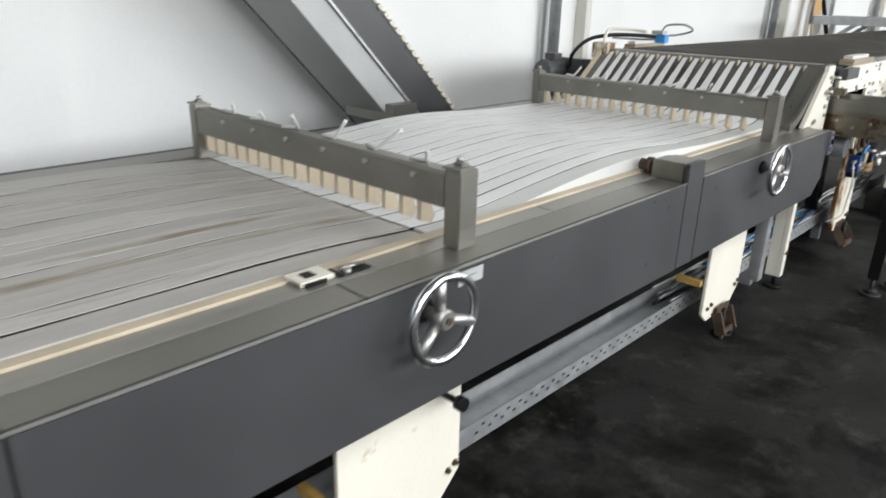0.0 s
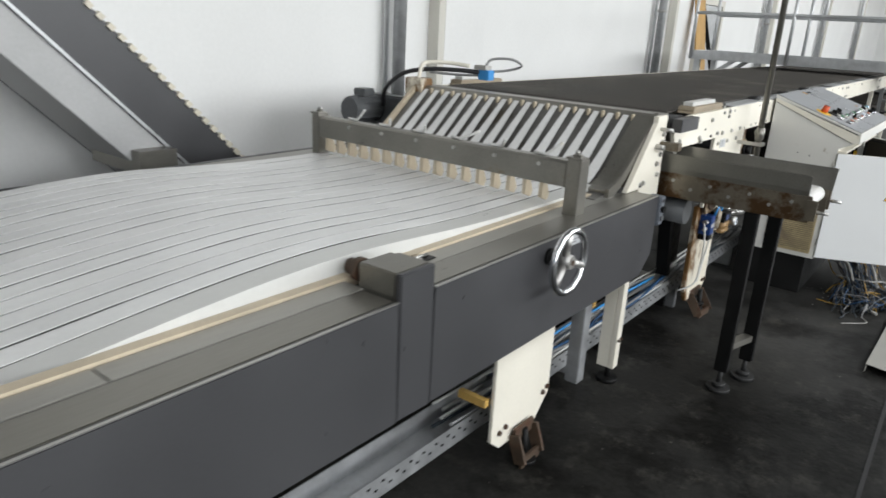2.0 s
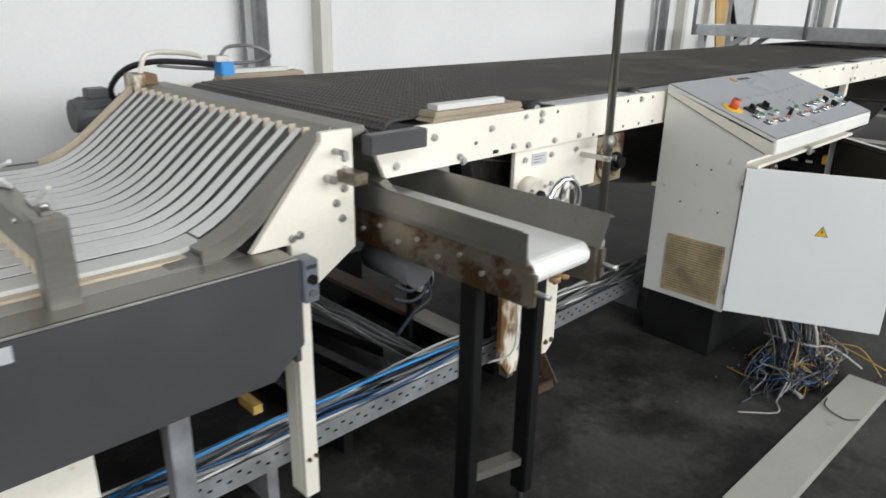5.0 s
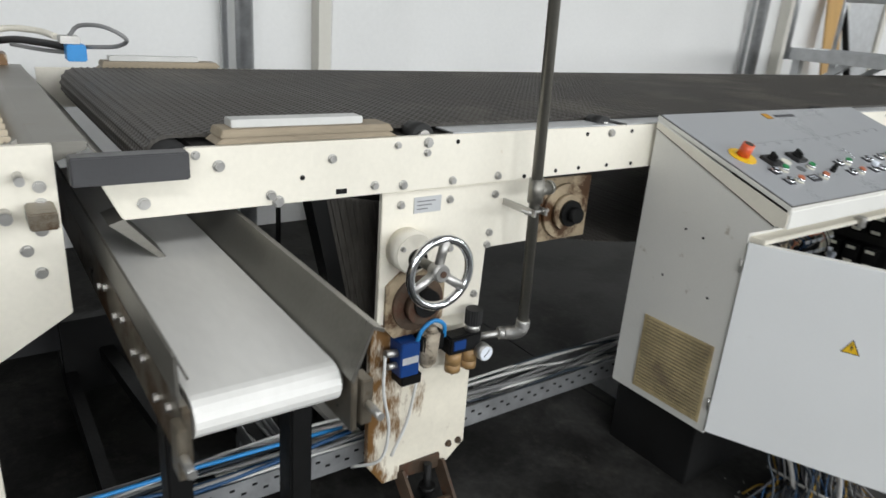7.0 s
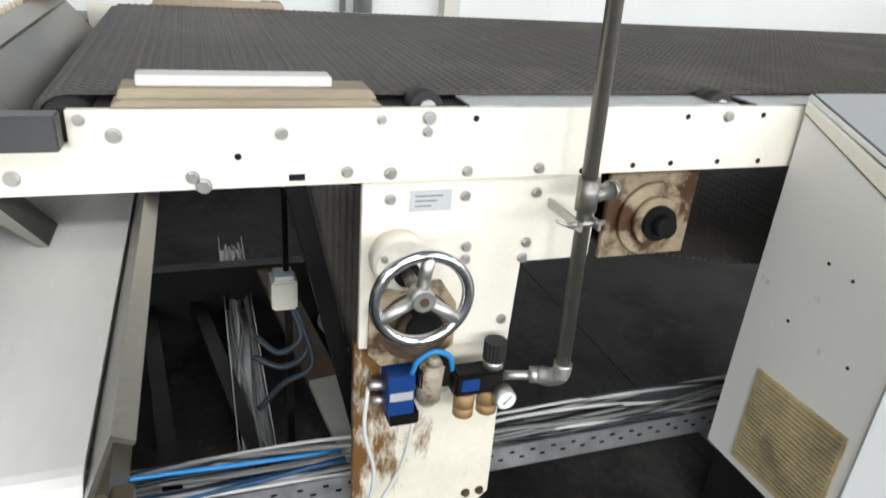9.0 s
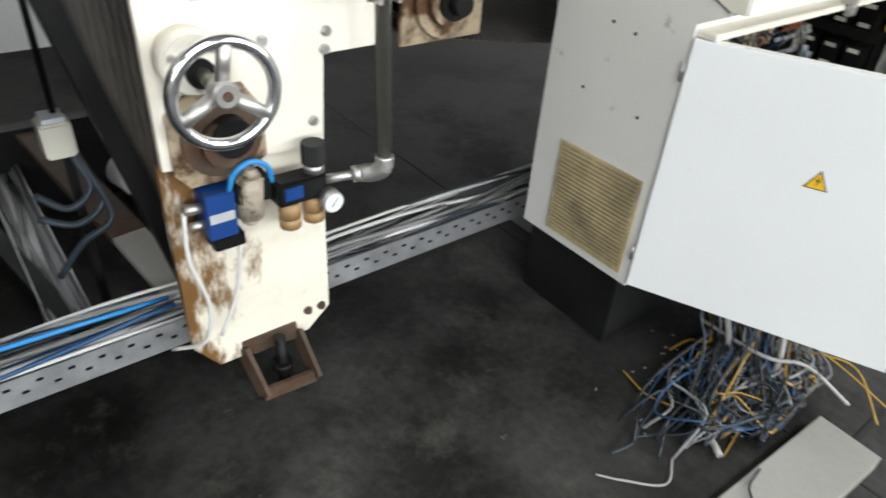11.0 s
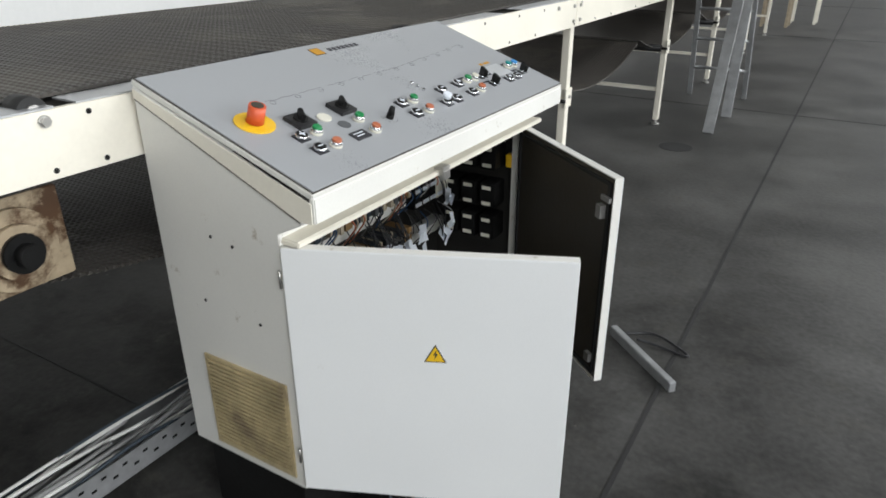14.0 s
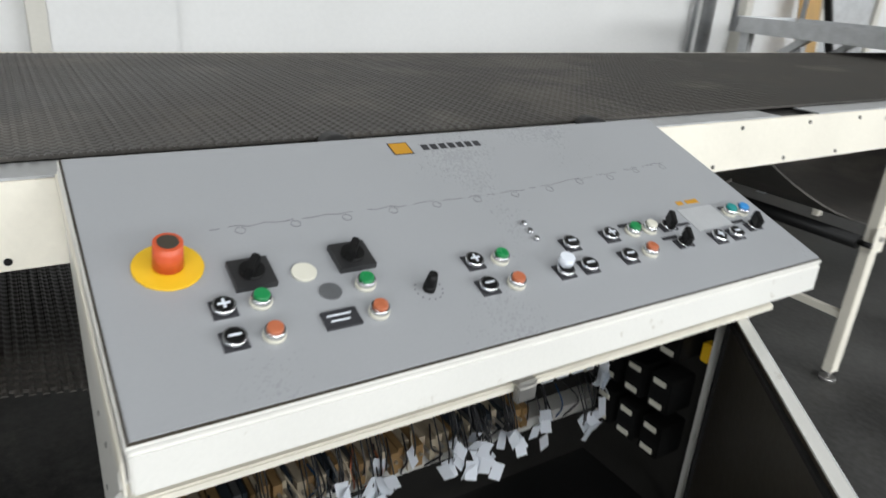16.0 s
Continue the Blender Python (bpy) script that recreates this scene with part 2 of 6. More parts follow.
M_WIRE_SLATE = material("slate_cable", (0.03, 0.042, 0.055), 0.5, vary=0.2)
M_WIRE_YEL = material("yellow_cable", (0.42, 0.25, 0.03), 0.45)
M_MOTOR = material("grey_motor_paint", (0.11, 0.115, 0.12), 0.5, vary=0.2)
M_LID = material("floor_channel_grey", (0.33, 0.32, 0.29), 0.5, vary=0.1, stain=(0.2, 0.19, 0.17), stain_at=0.6)
M_YBRACE = material("ochre_brace_paint", (0.52, 0.33, 0.09), 0.5, vary=0.25)


def streak_towards(m, y_dirty, y_clean):
    """Shifts the grease of a painted plate towards the side where the bearing leaks."""
    n, l = m.node_tree.nodes, m.node_tree.links
    sn = [x for x in n if x.type == "TEX_NOISE"][-1]
    link = sn.outputs[0].links[0]
    target = link.to_socket
    co, sep, mr, ad = n.new("ShaderNodeTexCoord"), n.new("ShaderNodeSeparateXYZ"), n.new("ShaderNodeMapRange"), n.new("ShaderNodeMath")
    mpn = n.new("ShaderNodeMapping")
    mpn.inputs["Scale"].default_value = (1, 1.6, 0.55)
    l.new(co.outputs["Object"], mpn.inputs[0])
    l.new(mpn.outputs[0], sn.inputs[0])
    l.new(co.outputs["Object"], sep.inputs[0])
    l.new(sep.outputs["Y"], mr.inputs[0])
    mr.inputs[1].default_value, mr.inputs[2].default_value = y_dirty, y_clean
    mr.inputs[3].default_value, mr.inputs[4].default_value = 0.10, -0.16
    l.new(sn.outputs[0], ad.inputs[0])
    l.new(mr.outputs[0], ad.inputs[1])
    l.new(ad.outputs[0], target)


streak_towards(M_CREAM_DIRTY, 5.12, 5.36)


def belt_material():
    m = material("ribbed_rubber_belt", (0.062, 0.056, 0.049), 0.55, vary=0.3, scale=1.6, fine=24, bump=0.0, stain=(0.105, 0.094, 0.08), stain_at=0.52, stain_scale=1.7)
    n, l = m.node_tree.nodes, m.node_tree.links
    co, w = n.new("ShaderNodeTexCoord"), n.new("ShaderNodeTexWave")
    w.bands_direction, w.wave_type = "X", "BANDS"
    w.inputs["Scale"].default_value, w.inputs["Distortion"].default_value, w.inputs["Detail"].default_value = 13, 0.6, 1
    w2 = n.new("ShaderNodeTexWave")
    w2.bands_direction = "Y"
    w2.inputs["Scale"].default_value, w2.inputs["Distortion"].default_value = 20, 0.8
    l.new(co.outputs["Object"], w.inputs[0])
    l.new(co.outputs["Object"], w2.inputs[0])
    a = n.new("ShaderNodeMath")
    a.operation = "MULTIPLY_ADD"
    l.new(w2.outputs["Fac"], a.inputs[0])
    a.inputs[1].default_value = 0.7
    l.new(w.outputs["Fac"], a.inputs[2])
    bp = n.new("ShaderNodeBump")
    bp.inputs["Strength"].default_value, bp.inputs["Distance"].default_value = 0.45, 0.005
    l.new(a.outputs[0], bp.inputs["Height"])
    l.new(bp.outputs[0], n["Principled BSDF"].inputs["Normal"])
    return m


M_MESH = belt_material()

# ---- building helpers ----


def box(bm, x0, x1, y0, y1, z0, z1):
    v = [bm.verts.new((x, y, z)) for x in (x0, x1) for y in (y0, y1) for z in (z0, z1)]
    for f in ((0, 1, 3, 2), (4, 6, 7, 5), (0, 4, 5, 1), (2, 3, 7, 6), (0, 2, 6, 4), (1, 5, 7, 3)):
        bm.faces.new([v[i] for i in f])
    return v


def frame_to(p0, p1):
    d = Vector(p1) - Vector(p0)
    return Matrix.Translation(p0) @ d.to_track_quat("Z", "Y").to_matrix().to_4x4(), d.length


def cyl(bm, p0, p1, r, n=16, r2=None):
    m, h = frame_to(p0, p1)
    r2 = r if r2 is None else r2
    a = [bm.verts.new(m @ Vector((r * math.cos(6.28319 * i / n), r * math.sin(6.28319 * i / n), 0))) for i in range(n)]
    b = [bm.verts.new(m @ Vector((r2 * math.cos(6.28319 * i / n), r2 * math.sin(6.28319 * i / n), h))) for i in range(n)]
    for i in range(n):
        f = bm.faces.new((a[i], a[(i + 1) % n], b[(i + 1) % n], b[i]))
        f.smooth = n > 8
    bm.faces.new(a[::-1])
    bm.faces.new(b)


def bar(bm, p0, p1, w, h):
    m, length = frame_to(p0, p1)
    vs = box(bm, -w / 2, w / 2, -h / 2, h / 2, 0, length)
    for v in vs:
        v.co = m @ v.co


def prism(bm, pts, axis, a0, a1):
    def place(p, a):
        return {"x": (a, p[0], p[1]), "y": (p[0], a, p[1]), "z": (p[0], p[1], a)}[axis]
    lo = [bm.verts.new(place(p, a0)) for p in pts]
    hi = [bm.verts.new(place(p, a1)) for p in pts]
    k = len(pts)
    for i in range(k):
        bm.faces.new((lo[i], lo[(i + 1) % k], hi[(i + 1) % k], hi[i]))
    bm.faces.new(lo[::-1])
    bm.faces.new(hi)
    bmesh.ops.recalc_face_normals(bm, faces=bm.faces)


def tube(bm, pts, r, n=8, smooth_steps=5):
    pts = [Vector(p) for p in pts]
    if smooth_steps > 1 and len(pts) > 2:
        ext = [2 * pts[0] - pts[1]] + pts + [2 * pts[-1] - pts[-2]]
        out = []
        for i in range(1, len(ext) - 2):
            a, b, c, d = ext[i - 1:i + 3]
            for s in range(smooth_steps):
                t = s / smooth_steps
                out.append(0.5 * ((2 * b) + (c - a) * t + (2 * a - 5 * b + 4 * c - d) * t * t + (3 * b - a - 3 * c + d) * t ** 3))
        pts = out + [pts[-1]]
    rings = []
    up = Vector((0.31, 0.22, 0.92))
    for i, p in enumerate(pts):
        d = (pts[min(i + 1, len(pts) - 1)] - pts[max(i - 1, 0)]).normalized()
        u = d.cross(up)
        if u.length < 0.05:
            u = d.cross(Vector((1, 0, 0)))
        u.normalize()
        w = d.cross(u)
        rings.append([bm.verts.new(p + r * (math.cos(6.28319 * k / n) * u + math.sin(6.28319 * k / n) * w)) for k in range(n)])
    for a, b in zip(rings, rings[1:]):
        for k in range(n):
            f = bm.faces.new((a[k], a[(k + 1) % n], b[(k + 1) % n], b[k]))
            f.smooth = True
    bm.faces.new(rings[0][::-1])
    bm.faces.new(rings[-1])


def ring(bm, centre, axis, r, t, n=40, k=12):
    m, _ = frame_to(centre, Vector(centre) + Vector(axis))
    rows = []
    for i in range(n):
        a = 6.28319 * i / n
        rows.append([bm.verts.new(m @ Vector(((r + t * math.cos(6.28319 * j / k)) * math.cos(a), (r + t * math.cos(6.28319 * j / k)) * math.sin(a), t * math.sin(6.28319 * j / k)))) for j in range(k)])
    for i in range(n):
        for j in range(k):
            f = bm.faces.new((rows[i][j], rows[(i + 1) % n][j], rows[(i + 1) % n][(j + 1) % k], rows[i][(j + 1) % k]))
            f.smooth = True


def finish(bm, bevel):
    bmesh.ops.recalc_face_normals(bm, faces=bm.faces)
    if bevel:
        edges = [e for e in bm.edges if len(e.link_faces) == 2 and e.calc_face_angle(0) > 0.6]
        bmesh.ops.bevel(bm, geom=edges, offset=bevel, segments=2, affect="EDGES", clamp_overlap=True)


def thing(name, at, label, category, group="", kind=""):
    ob = new(name)
    ob.location = at
    ob.empty_display_size = 0.05
    return tagged(ob, label, category, group, kind)


def part(name, bm, mat, parent=None, label="", bevel=0.0):
    finish(bm, bevel)
    me = bpy.data.meshes.new(name)
    bm.to_mesh(me)
    bm.free()
    me.materials.append(mat)
    ob = new(name, me)
    if parent:
        ob.parent = parent
        if not parent.parent:
            ob.matrix_parent_inverse = Matrix.Translation(-Vector(parent.location))
    if label:
        ob["label"] = label
    return ob


def solo(name, bm, mat, label, category, group="", kind="", bevel=0.0):
    return tagged(part(name, bm, mat, None, "", bevel), label, category, group, kind)


def boxes(*dims):
    bm = bmesh.new()
    for d in dims:
        box(bm, *d)
    return bm


def cyls(*args, n=16):
    bm = bmesh.new()
    for a in args:
        cyl(bm, *a, n=n)
    return bm


def prisms(pts, axis, a0, a1):
    bm = bmesh.new()
    prism(bm, pts, axis, a0, a1)
    return bm


def tubes(r, *paths, n=8, steps=5):
    bm = bmesh.new()
    for p in paths:
        tube(bm, p, r, n, steps)
    return bm


def bolt(parent, x, y, z, r=0.011, mat=None):
    """A hexagon bolt head with its washer on a face that looks towards +x."""
    bm = bmesh.new()
    cyl(bm, (x, y, z), (x + 0.003, y, z), r * 1.25, 14)
    cyl(bm, (x + 0.003, y, z), (x + 0.010, y, z), r, 6)
    return part("bolt", bm, mat or M_ALU, parent)


# ---- hall ----
floor_ob = solo("floor", boxes((HALL_X0 - 0.3, HALL_X1 + 0.3, HALL_Y0 - 0.3, HALL_Y1 + 0.3, -0.2, 0)), M_FLOOR, "dark grey power-floated concrete floor with oil stains", "floor", kind="structure")
part("expansion_joint", prisms([(0.366, HALL_Y0), (0.382, HALL_Y0), (-0.062, HALL_Y1), (-0.078, HALL_Y1)], "z", -0.01, 0.0025), M_SEAM, floor_ob, "black filled joint")
for sy in (0.3, 6.33, 12.4, 18.4, 24.5):
    part("expansion_joint", boxes((HALL_X0, 0.288 - 0.0108 * sy, sy - 0.004, sy + 0.004, -0.01, 0.0025), (0.312 - 0.0108 * sy, HALL_X1, sy - 0.004, sy + 0.004, -0.01, 0.0025)), M_SEAM, floor_ob, "thin saw-cut joint")
wall_w = solo("wall_west", boxes((HALL_X0 - 0.3, HALL_X0, HALL_Y0, HALL_Y1, 0, HALL_Z)), M_WALL, "white painted plaster wall", "wall", kind="structure")
for i, py in enumerate((0.72, 6.32, 11.92, 17.52, 23.12, 28.72)):
    solo("pier_%d" % (i + 1), boxes((HALL_X0, HALL_X0 + 0.12, py, py + 0.62, 0, HALL_Z)), M_WALL, "shallow white wall pier with a beige corner", "pier", "wall piers", "structure", 0.006)
    solo("trim_%d" % (i + 1), boxes((HALL_X0 + 0.004, HALL_X0 + 0.123, py - 0.09, py - 0.002, 0, HALL_Z)), M_PIER, "beige painted corner strip of a wall pier", "trim", "pier strips", "structure")
    dp = thing("downpipe", (HALL_X0 + 0.11, py - 0.59, 0), "grey galvanised pipe running up the wall", "pipe", "wall pipes")
    part("pipe", cyls(((HALL_X0 + 0.11, py - 0.59, 0), (HALL_X0 + 0.11, py - 0.59, HALL_Z), 0.055), n=20), M_GALV, dp)
    part("side_pipe", cyls(((HALL_X0 + 0.06, py - 0.70, 0), (HALL_X0 + 0.06, py - 0.70, HALL_Z), 0.02), n=12), M_GALV, dp)
    for bz in (0.7, 1.9, 3.1, 4.3):
        part("bracket", cyls(((HALL_X0 + 0.11, py - 0.59, bz), (HALL_X0 + 0.11, py - 0.59, bz + 0.035), 0.062), n=20), M_ALU, dp)
        part("wall_plug", boxes((HALL_X0 - 0.01, HALL_X0 + 0.06, py - 0.60, py - 0.58, bz + 0.005, bz + 0.03)), M_ALU, dp)
bm = bmesh.new()
segs = [(HALL_Y0, EAST_WINDOWS[0])] + [(a + 3.0, b) for a, b in zip(EAST_WINDOWS, EAST_WINDOWS[1:])] + [(EAST_WINDOWS[-1] + 3.0, HALL_Y1)]
for a, b in segs:
    box(bm, HALL_X1, HALL_X1 + 0.3, a, b, 2.4, 4.3)
box(bm, HALL_X1, HALL_X1 + 0.3, HALL_Y0, HALL_Y1, 0, 2.4)
box(bm, HALL_X1, HALL_X1 + 0.3, HALL_Y0, HALL_Y1, 4.3, HALL_Z)
# East and south walls stay out of view; their grey limits bounced light.
solo("wall_east", bm, M_UNSEENWALL, "unseen wall with a row of windows, greyed to cut bounced light", "wall", kind="structure")
solo("wall_south", boxes((HALL_X0 - 0.3, HALL_X1 + 0.3, HALL_Y0 - 0.3, HALL_Y0, 0, 1.9), (HALL_X0 - 0.3, HALL_X1 + 0.3, HALL_Y0 - 0.3, HALL_Y0, 4.1, HALL_Z), (HALL_X0 - 0.3, 0.6, HALL_Y0 - 0.3, HALL_Y0, 1.9, 4.1), (3.2, 4.2, HALL_Y0 - 0.3, HALL_Y0, 1.9, 4.1), (6.8, HALL_X1 + 0.3, HALL_Y0 - 0.3, HALL_Y0, 1.9, 4.1)), M_UNSEENWALL, "unseen end wall greyed to cut bounced light, with two fill-lamp openings", "wall", kind="structure")
# The gateway is made up to hold the north sheen lamp.
solo("wall_north", boxes((HALL_X0 - 0.3, 1.5, HALL_Y1, HALL_Y1 + 0.3, 0, HALL_Z), (6.5, HALL_X1 + 0.3, HALL_Y1, HALL_Y1 + 0.3, 0, HALL_Z), (1.5, 6.5, HALL_Y1, HALL_Y1 + 0.3, 3.8, HALL_Z), (1.5, 6.5, HALL_Y1, HALL_Y1 + 0.3, 0, 0.2)), M_WALL, "white far end wall with a gateway added for the sheen lamp", "wall", kind="structure")
bm = bmesh.new()
rows_y = sorted({y for _, y in ROOF_LIGHTS})
box(bm, HALL_X0 - 0.3, 2.8, HALL_Y0 - 0.3, HALL_Y1 + 0.3, HALL_Z, HALL_Z + 0.25)
box(bm, 4.4, HALL_X1 + 0.3, HALL_Y0 - 0.3, HALL_Y1 + 0.3, HALL_Z, HALL_Z + 0.25)
prev = HALL_Y0 - 0.3
for y in rows_y:
    box(bm, 2.8, 4.4, prev, y - 0.7, HALL_Z, HALL_Z + 0.25)
    prev = y + 2.7
box(bm, 2.8, 4.4, prev, HALL_Y1 + 0.3, HALL_Z, HALL_Z + 0.25)
# Out-of-view ceiling, kept dark so less light bounces under the machines.
solo("ceiling", bm, M_UNSEENCEIL, "unseen ceiling with roof lights, darkened to cut bounced light", "ceiling", kind="structure")
# panel door in the wall beside the far platform
d1 = thing("door_1", (HALL_X0, 13.6, 0), "grey steel door in a pale frame", "door", kind="structure")
part("leaf", boxes((HALL_X0 + 0.005, HALL_X0 + 0.05, 13.2, 14.1, 0, 2.1)), M_GALV, d1, bevel=0.004)
part("frame", boxes((HALL_X0 + 0.002, HALL_X0 + 0.08, 13.1, 13.19, 0, 2.2), (HALL_X0 + 0.002, HALL_X0 + 0.08, 14.11, 14.2, 0, 2.2), (HALL_X0 + 0.002, HALL_X0 + 0.08, 13.195, 14.105, 2.11, 2.2)), M_PIER, d1)
part("door_handle", cyls(((HALL_X0 + 0.05, 13.3, 1.05), (HALL_X0 + 0.1, 13.3, 1.05), 0.012), ((HALL_X0 + 0.095, 13.29, 1.05), (HALL_X0 + 0.095, 13.42, 1.05), 0.011)), M_BLACK, d1)

# ---- grey infeed table ----
FX = -0.705
table = thing("infeed_conveyor", (-1.5, 1.5, 0), "grey steel infeed conveyor table with white belt strips", "conveyor")


def side_section(y0, y1, ztop, cut):
    pts = [(y0, 0.618), (y1 - (0.10 if cut else 0), 0.618), (y1, 0.70 if cut else 0.618), (y1, ztop), (y0, ztop)]
    part("side_panel", prisms(pts, "x", FX - 0.018, FX), M_GREY, table, "dark grey coated side panel", 0.003)
    part("top_ledge", boxes((FX - 0.125, FX - 0.0185, y0, y1, ztop - 0.02, ztop)), M_STEEL, table, "dull steel top ledge", 0.003)


side_section(-2.6, 0.25, 0.952, False)
side_section(0.254, 2.432, 0.952, False)
side_section(2.436, 2.565, 1.022, False)
side_section(2.569, 4.07, 0.955, True)
part("end_panel", boxes((FX - 0.12, FX - 0.02, 4.052, 4.069, 0.64, 0.934)), M_GREY, table)
# Thin bright strips model the highlight along the panel's top edge.
part("edge_highlight", boxes((FX - 0.006, FX + 0.002, -2.6, 2.43, 0.9525, 0.9555), (FX - 0.006, FX + 0.002, 2.57, 4.06, 0.9555, 0.9585)), M_ALU, table, "bright strip drawn as the sheet edge's highlight")
part("far_side_panel", boxes((-2.39, -2.37, -2.6, 4.07, 0.618, 0.955)), M_GREY, table)
part("far_ledge", boxes((-2.365, -2.22, -2.6, 4.07, 0.93, 0.953)), M_STEEL, table)
part("shaft_block", boxes((FX - 0.150, FX - 0.022, 2.44, 2.56, 0.935, 1.018)), M_STEEL, table, bevel=0.004)
part("shaft_end", cyls(((FX - 0.150, 2.47, 0.985), (FX - 0.21, 2.47, 0.985), 0.022), ((FX - 0.16, 2.47, 0.985), (FX - 0.18, 2.47, 0.985), 0.032)), M_RUST, table)


def tension_slot(y):
    """Slots with a cream clamp block where a roller shaft is tensioned through the ledge."""
    part("cross_slot", boxes((-0.922, -0.852, y - 0.007, y + 0.007, 0.9545, 0.9575)), M_BLACK, table, "black cross slot")
    part("long_slot", boxes((-0.882, -0.852, y + 0.018, y + 0.088, 0.9545, 0.9575)), M_BLACK, table, "black long slot")
    part("clamp_block", boxes((-0.930, -0.854, y - 0.115, y - 0.012, 0.9545, 0.966)), M_CREAM, table, "cream clamp block", 0.006)
    part("clamp_hole", boxes((-0.905, -0.875, y - 0.085, y - 0.055, 0.966, 0.968)), M_BLACK, table)
    part("clamp_bore", boxes((-0.853, -0.848, y - 0.10, y - 0.045, 0.9545, 0.964)), M_BLACK, table)
    part("clamp_pin", cyls(((-0.878, y + 0.012, 0.962), (-0.878, y + 0.078, 0.962), 0.0045), ((-0.860, y + 0.022, 0.955), (-0.860, y + 0.022, 0.966), 0.009)), M_ALU, table)


tension_slot(0.984)
tension_slot(2.665)
part("ledge_joint", boxes((FX - 0.124, FX - 0.004, 0.9485, 0.9525, 0.9515, 0.9528)), M_BLACK, table, "dark joint across the ledge")
# Bed colour paints the shadow lines in the strip gaps.
part("bed_sheet", boxes((-2.21, -0.90, -2.6, 3.98, 0.90, 0.925)), M_GAPBED, table, "bed below the strips, darkened for the shade in their gaps")
part("inner_ledge", boxes((-0.902, -0.8315, -2.6, 1.785, 0.925, 0.9535), (-0.902, -0.8315, 1.789, 2.438, 0.925, 0.9535), (-0.902, -0.8315, 2.562, 3.98, 0.925, 0.9535)), M_LEDGE, table, "lighter steel strip inside the ledge", 0.001)
part("tan_strip", boxes((-0.936, -0.905, -2.6, 3.96, 0.93, 0.960)), M_TAN, table, "tan wear strip along the belt")
# white side band with its rise over the middle roller
def strip_height(y):
    z = 0.972
    z += 0.035 * math.exp(-((y - 2.45) / 0.5) ** 2)
    z -= 0.030 * math.exp(-((y - 1.50) / 0.35) ** 2)
    if y > 3.80:
        s = y - 3.80
        z += 0.812 * (s * s / 0.5 if s < 0.25 else s - 0.125)
    return z


def ribbon(bm, x0, x1, ys, lift, thick, wob=0.0, ph=0.0, narrow=0.0):
    prev_v = None
    for y in ys:
        z = strip_height(y) + lift + wob * math.sin(y * 5.1 + ph) + 0.5 * wob * math.sin(y * 11.3 + 2 * ph)
        nar = narrow * min(1.0, max(0.0, (y - 3.85) / 0.42))
        v = [bm.verts.new((x, y, zz)) for x, zz in ((x0 + nar, z), (x1 - nar, z), (x1 - nar, z - thick), (x0 + nar, z - thick))]
        if prev_v:
            for k in range(4):
                f = bm.faces.new((prev_v[k], prev_v[(k + 1) % 4], v[(k + 1) % 4], v[k]))
        else:
            bm.faces.new(v)
        prev_v = v
    bm.faces.new(prev_v[::-1])


def span(y0, y1, step):
    k = max(2, int((y1 - y0) / step))
    return [y0 + (y1 - y0) * i / k for i in range(k + 1)]


bm = bmesh.new()
ribbon(bm, -1.020, -0.938, span(1.37, 3.90, 0.06), -0.002, 0.06)
part("side_band", bm, M_PE, table, "white plastic band beside the strips")
bm = bmesh.new()
ribbon(bm, -1.020, -0.938, span(-2.6, 1.36, 0.1), -0.008, 0.05)
part("side_band", bm, M_STRIP_OLD, table)
STRIPS, PITCH = 17, 0.0735
for i in range(STRIPS):
    x1 = -0.952 - i * PITCH
    w = 0.065
    bm = bmesh.new()
    ribbon(bm, x1 - w, x1, span(1.362 if i else 3.905, 4.265, 0.04), 0.0, 0.0015, 0.0008, i * 1.7, 0.019)
    part("belt_strip", bm, M_STRIP, table)
    if i == 0:
        continue
    bm = bmesh.new()
    ribbon(bm, x1 - 0.069, x1, span(-2.6, 1.36, 0.08), -0.004, 0.0015, 0.0009, i * 2.3)
    part("belt_strip", bm, M_STRIP_OLD, table, "grimy grey belt strip")
# inclined dark slide under the strips
bm = bmesh.new()
ys = span(3.78, 4.27, 0.035)
ribbon(bm, -2.235, -0.86, ys, -0.016, 0.03)
part("slide_bed", bm, M_SLIDE, table, "dark steel slide under the strips")
bm = bmesh.new()
ribbon(bm, -0.858, -0.84, span(3.86, 4.28, 0.05), 0.012, 0.05)
part("slide_guard", bm, M_STEEL, table)
bm = bmesh.new()
ribbon(bm, -0.945, -0.862, span(3.87, 4.265, 0.035), -0.002, 0.012)
part("slide_edge", bm, M_STEEL, table, "brownish steel edge of the slide")
bm = bmesh.new()
ribbon(bm, -2.26, -2.24, span(3.86, 4.28, 0.05), 0.012, 0.05)
part("slide_guard", bm, M_TAN, table, "tan guard on the far edge")
part("top_lip", prisms([(4.27, 1.225), (4.31, 1.262), (4.40, 1.262), (4.40, 1.245), (4.31, 1.21)], "x", -2.24, -0.84), M_STEEL, table, "steel lip above the slide")
for i in range(STRIPS + 1):
    part("lip_pin", boxes((-0.955 - i * PITCH, -0.946 - i * PITCH, 4.255, 4.275, 1.215, 1.255)), M_TAN, table)
part("transfer_sheet", prisms([(4.402, 1.255), (4.402, 1.249), (4.50, 1.120), (4.507, 1.124)], "x", -2.235, -0.842), M_STEEL, table, "dull steel sheet sloping down behind the lip")
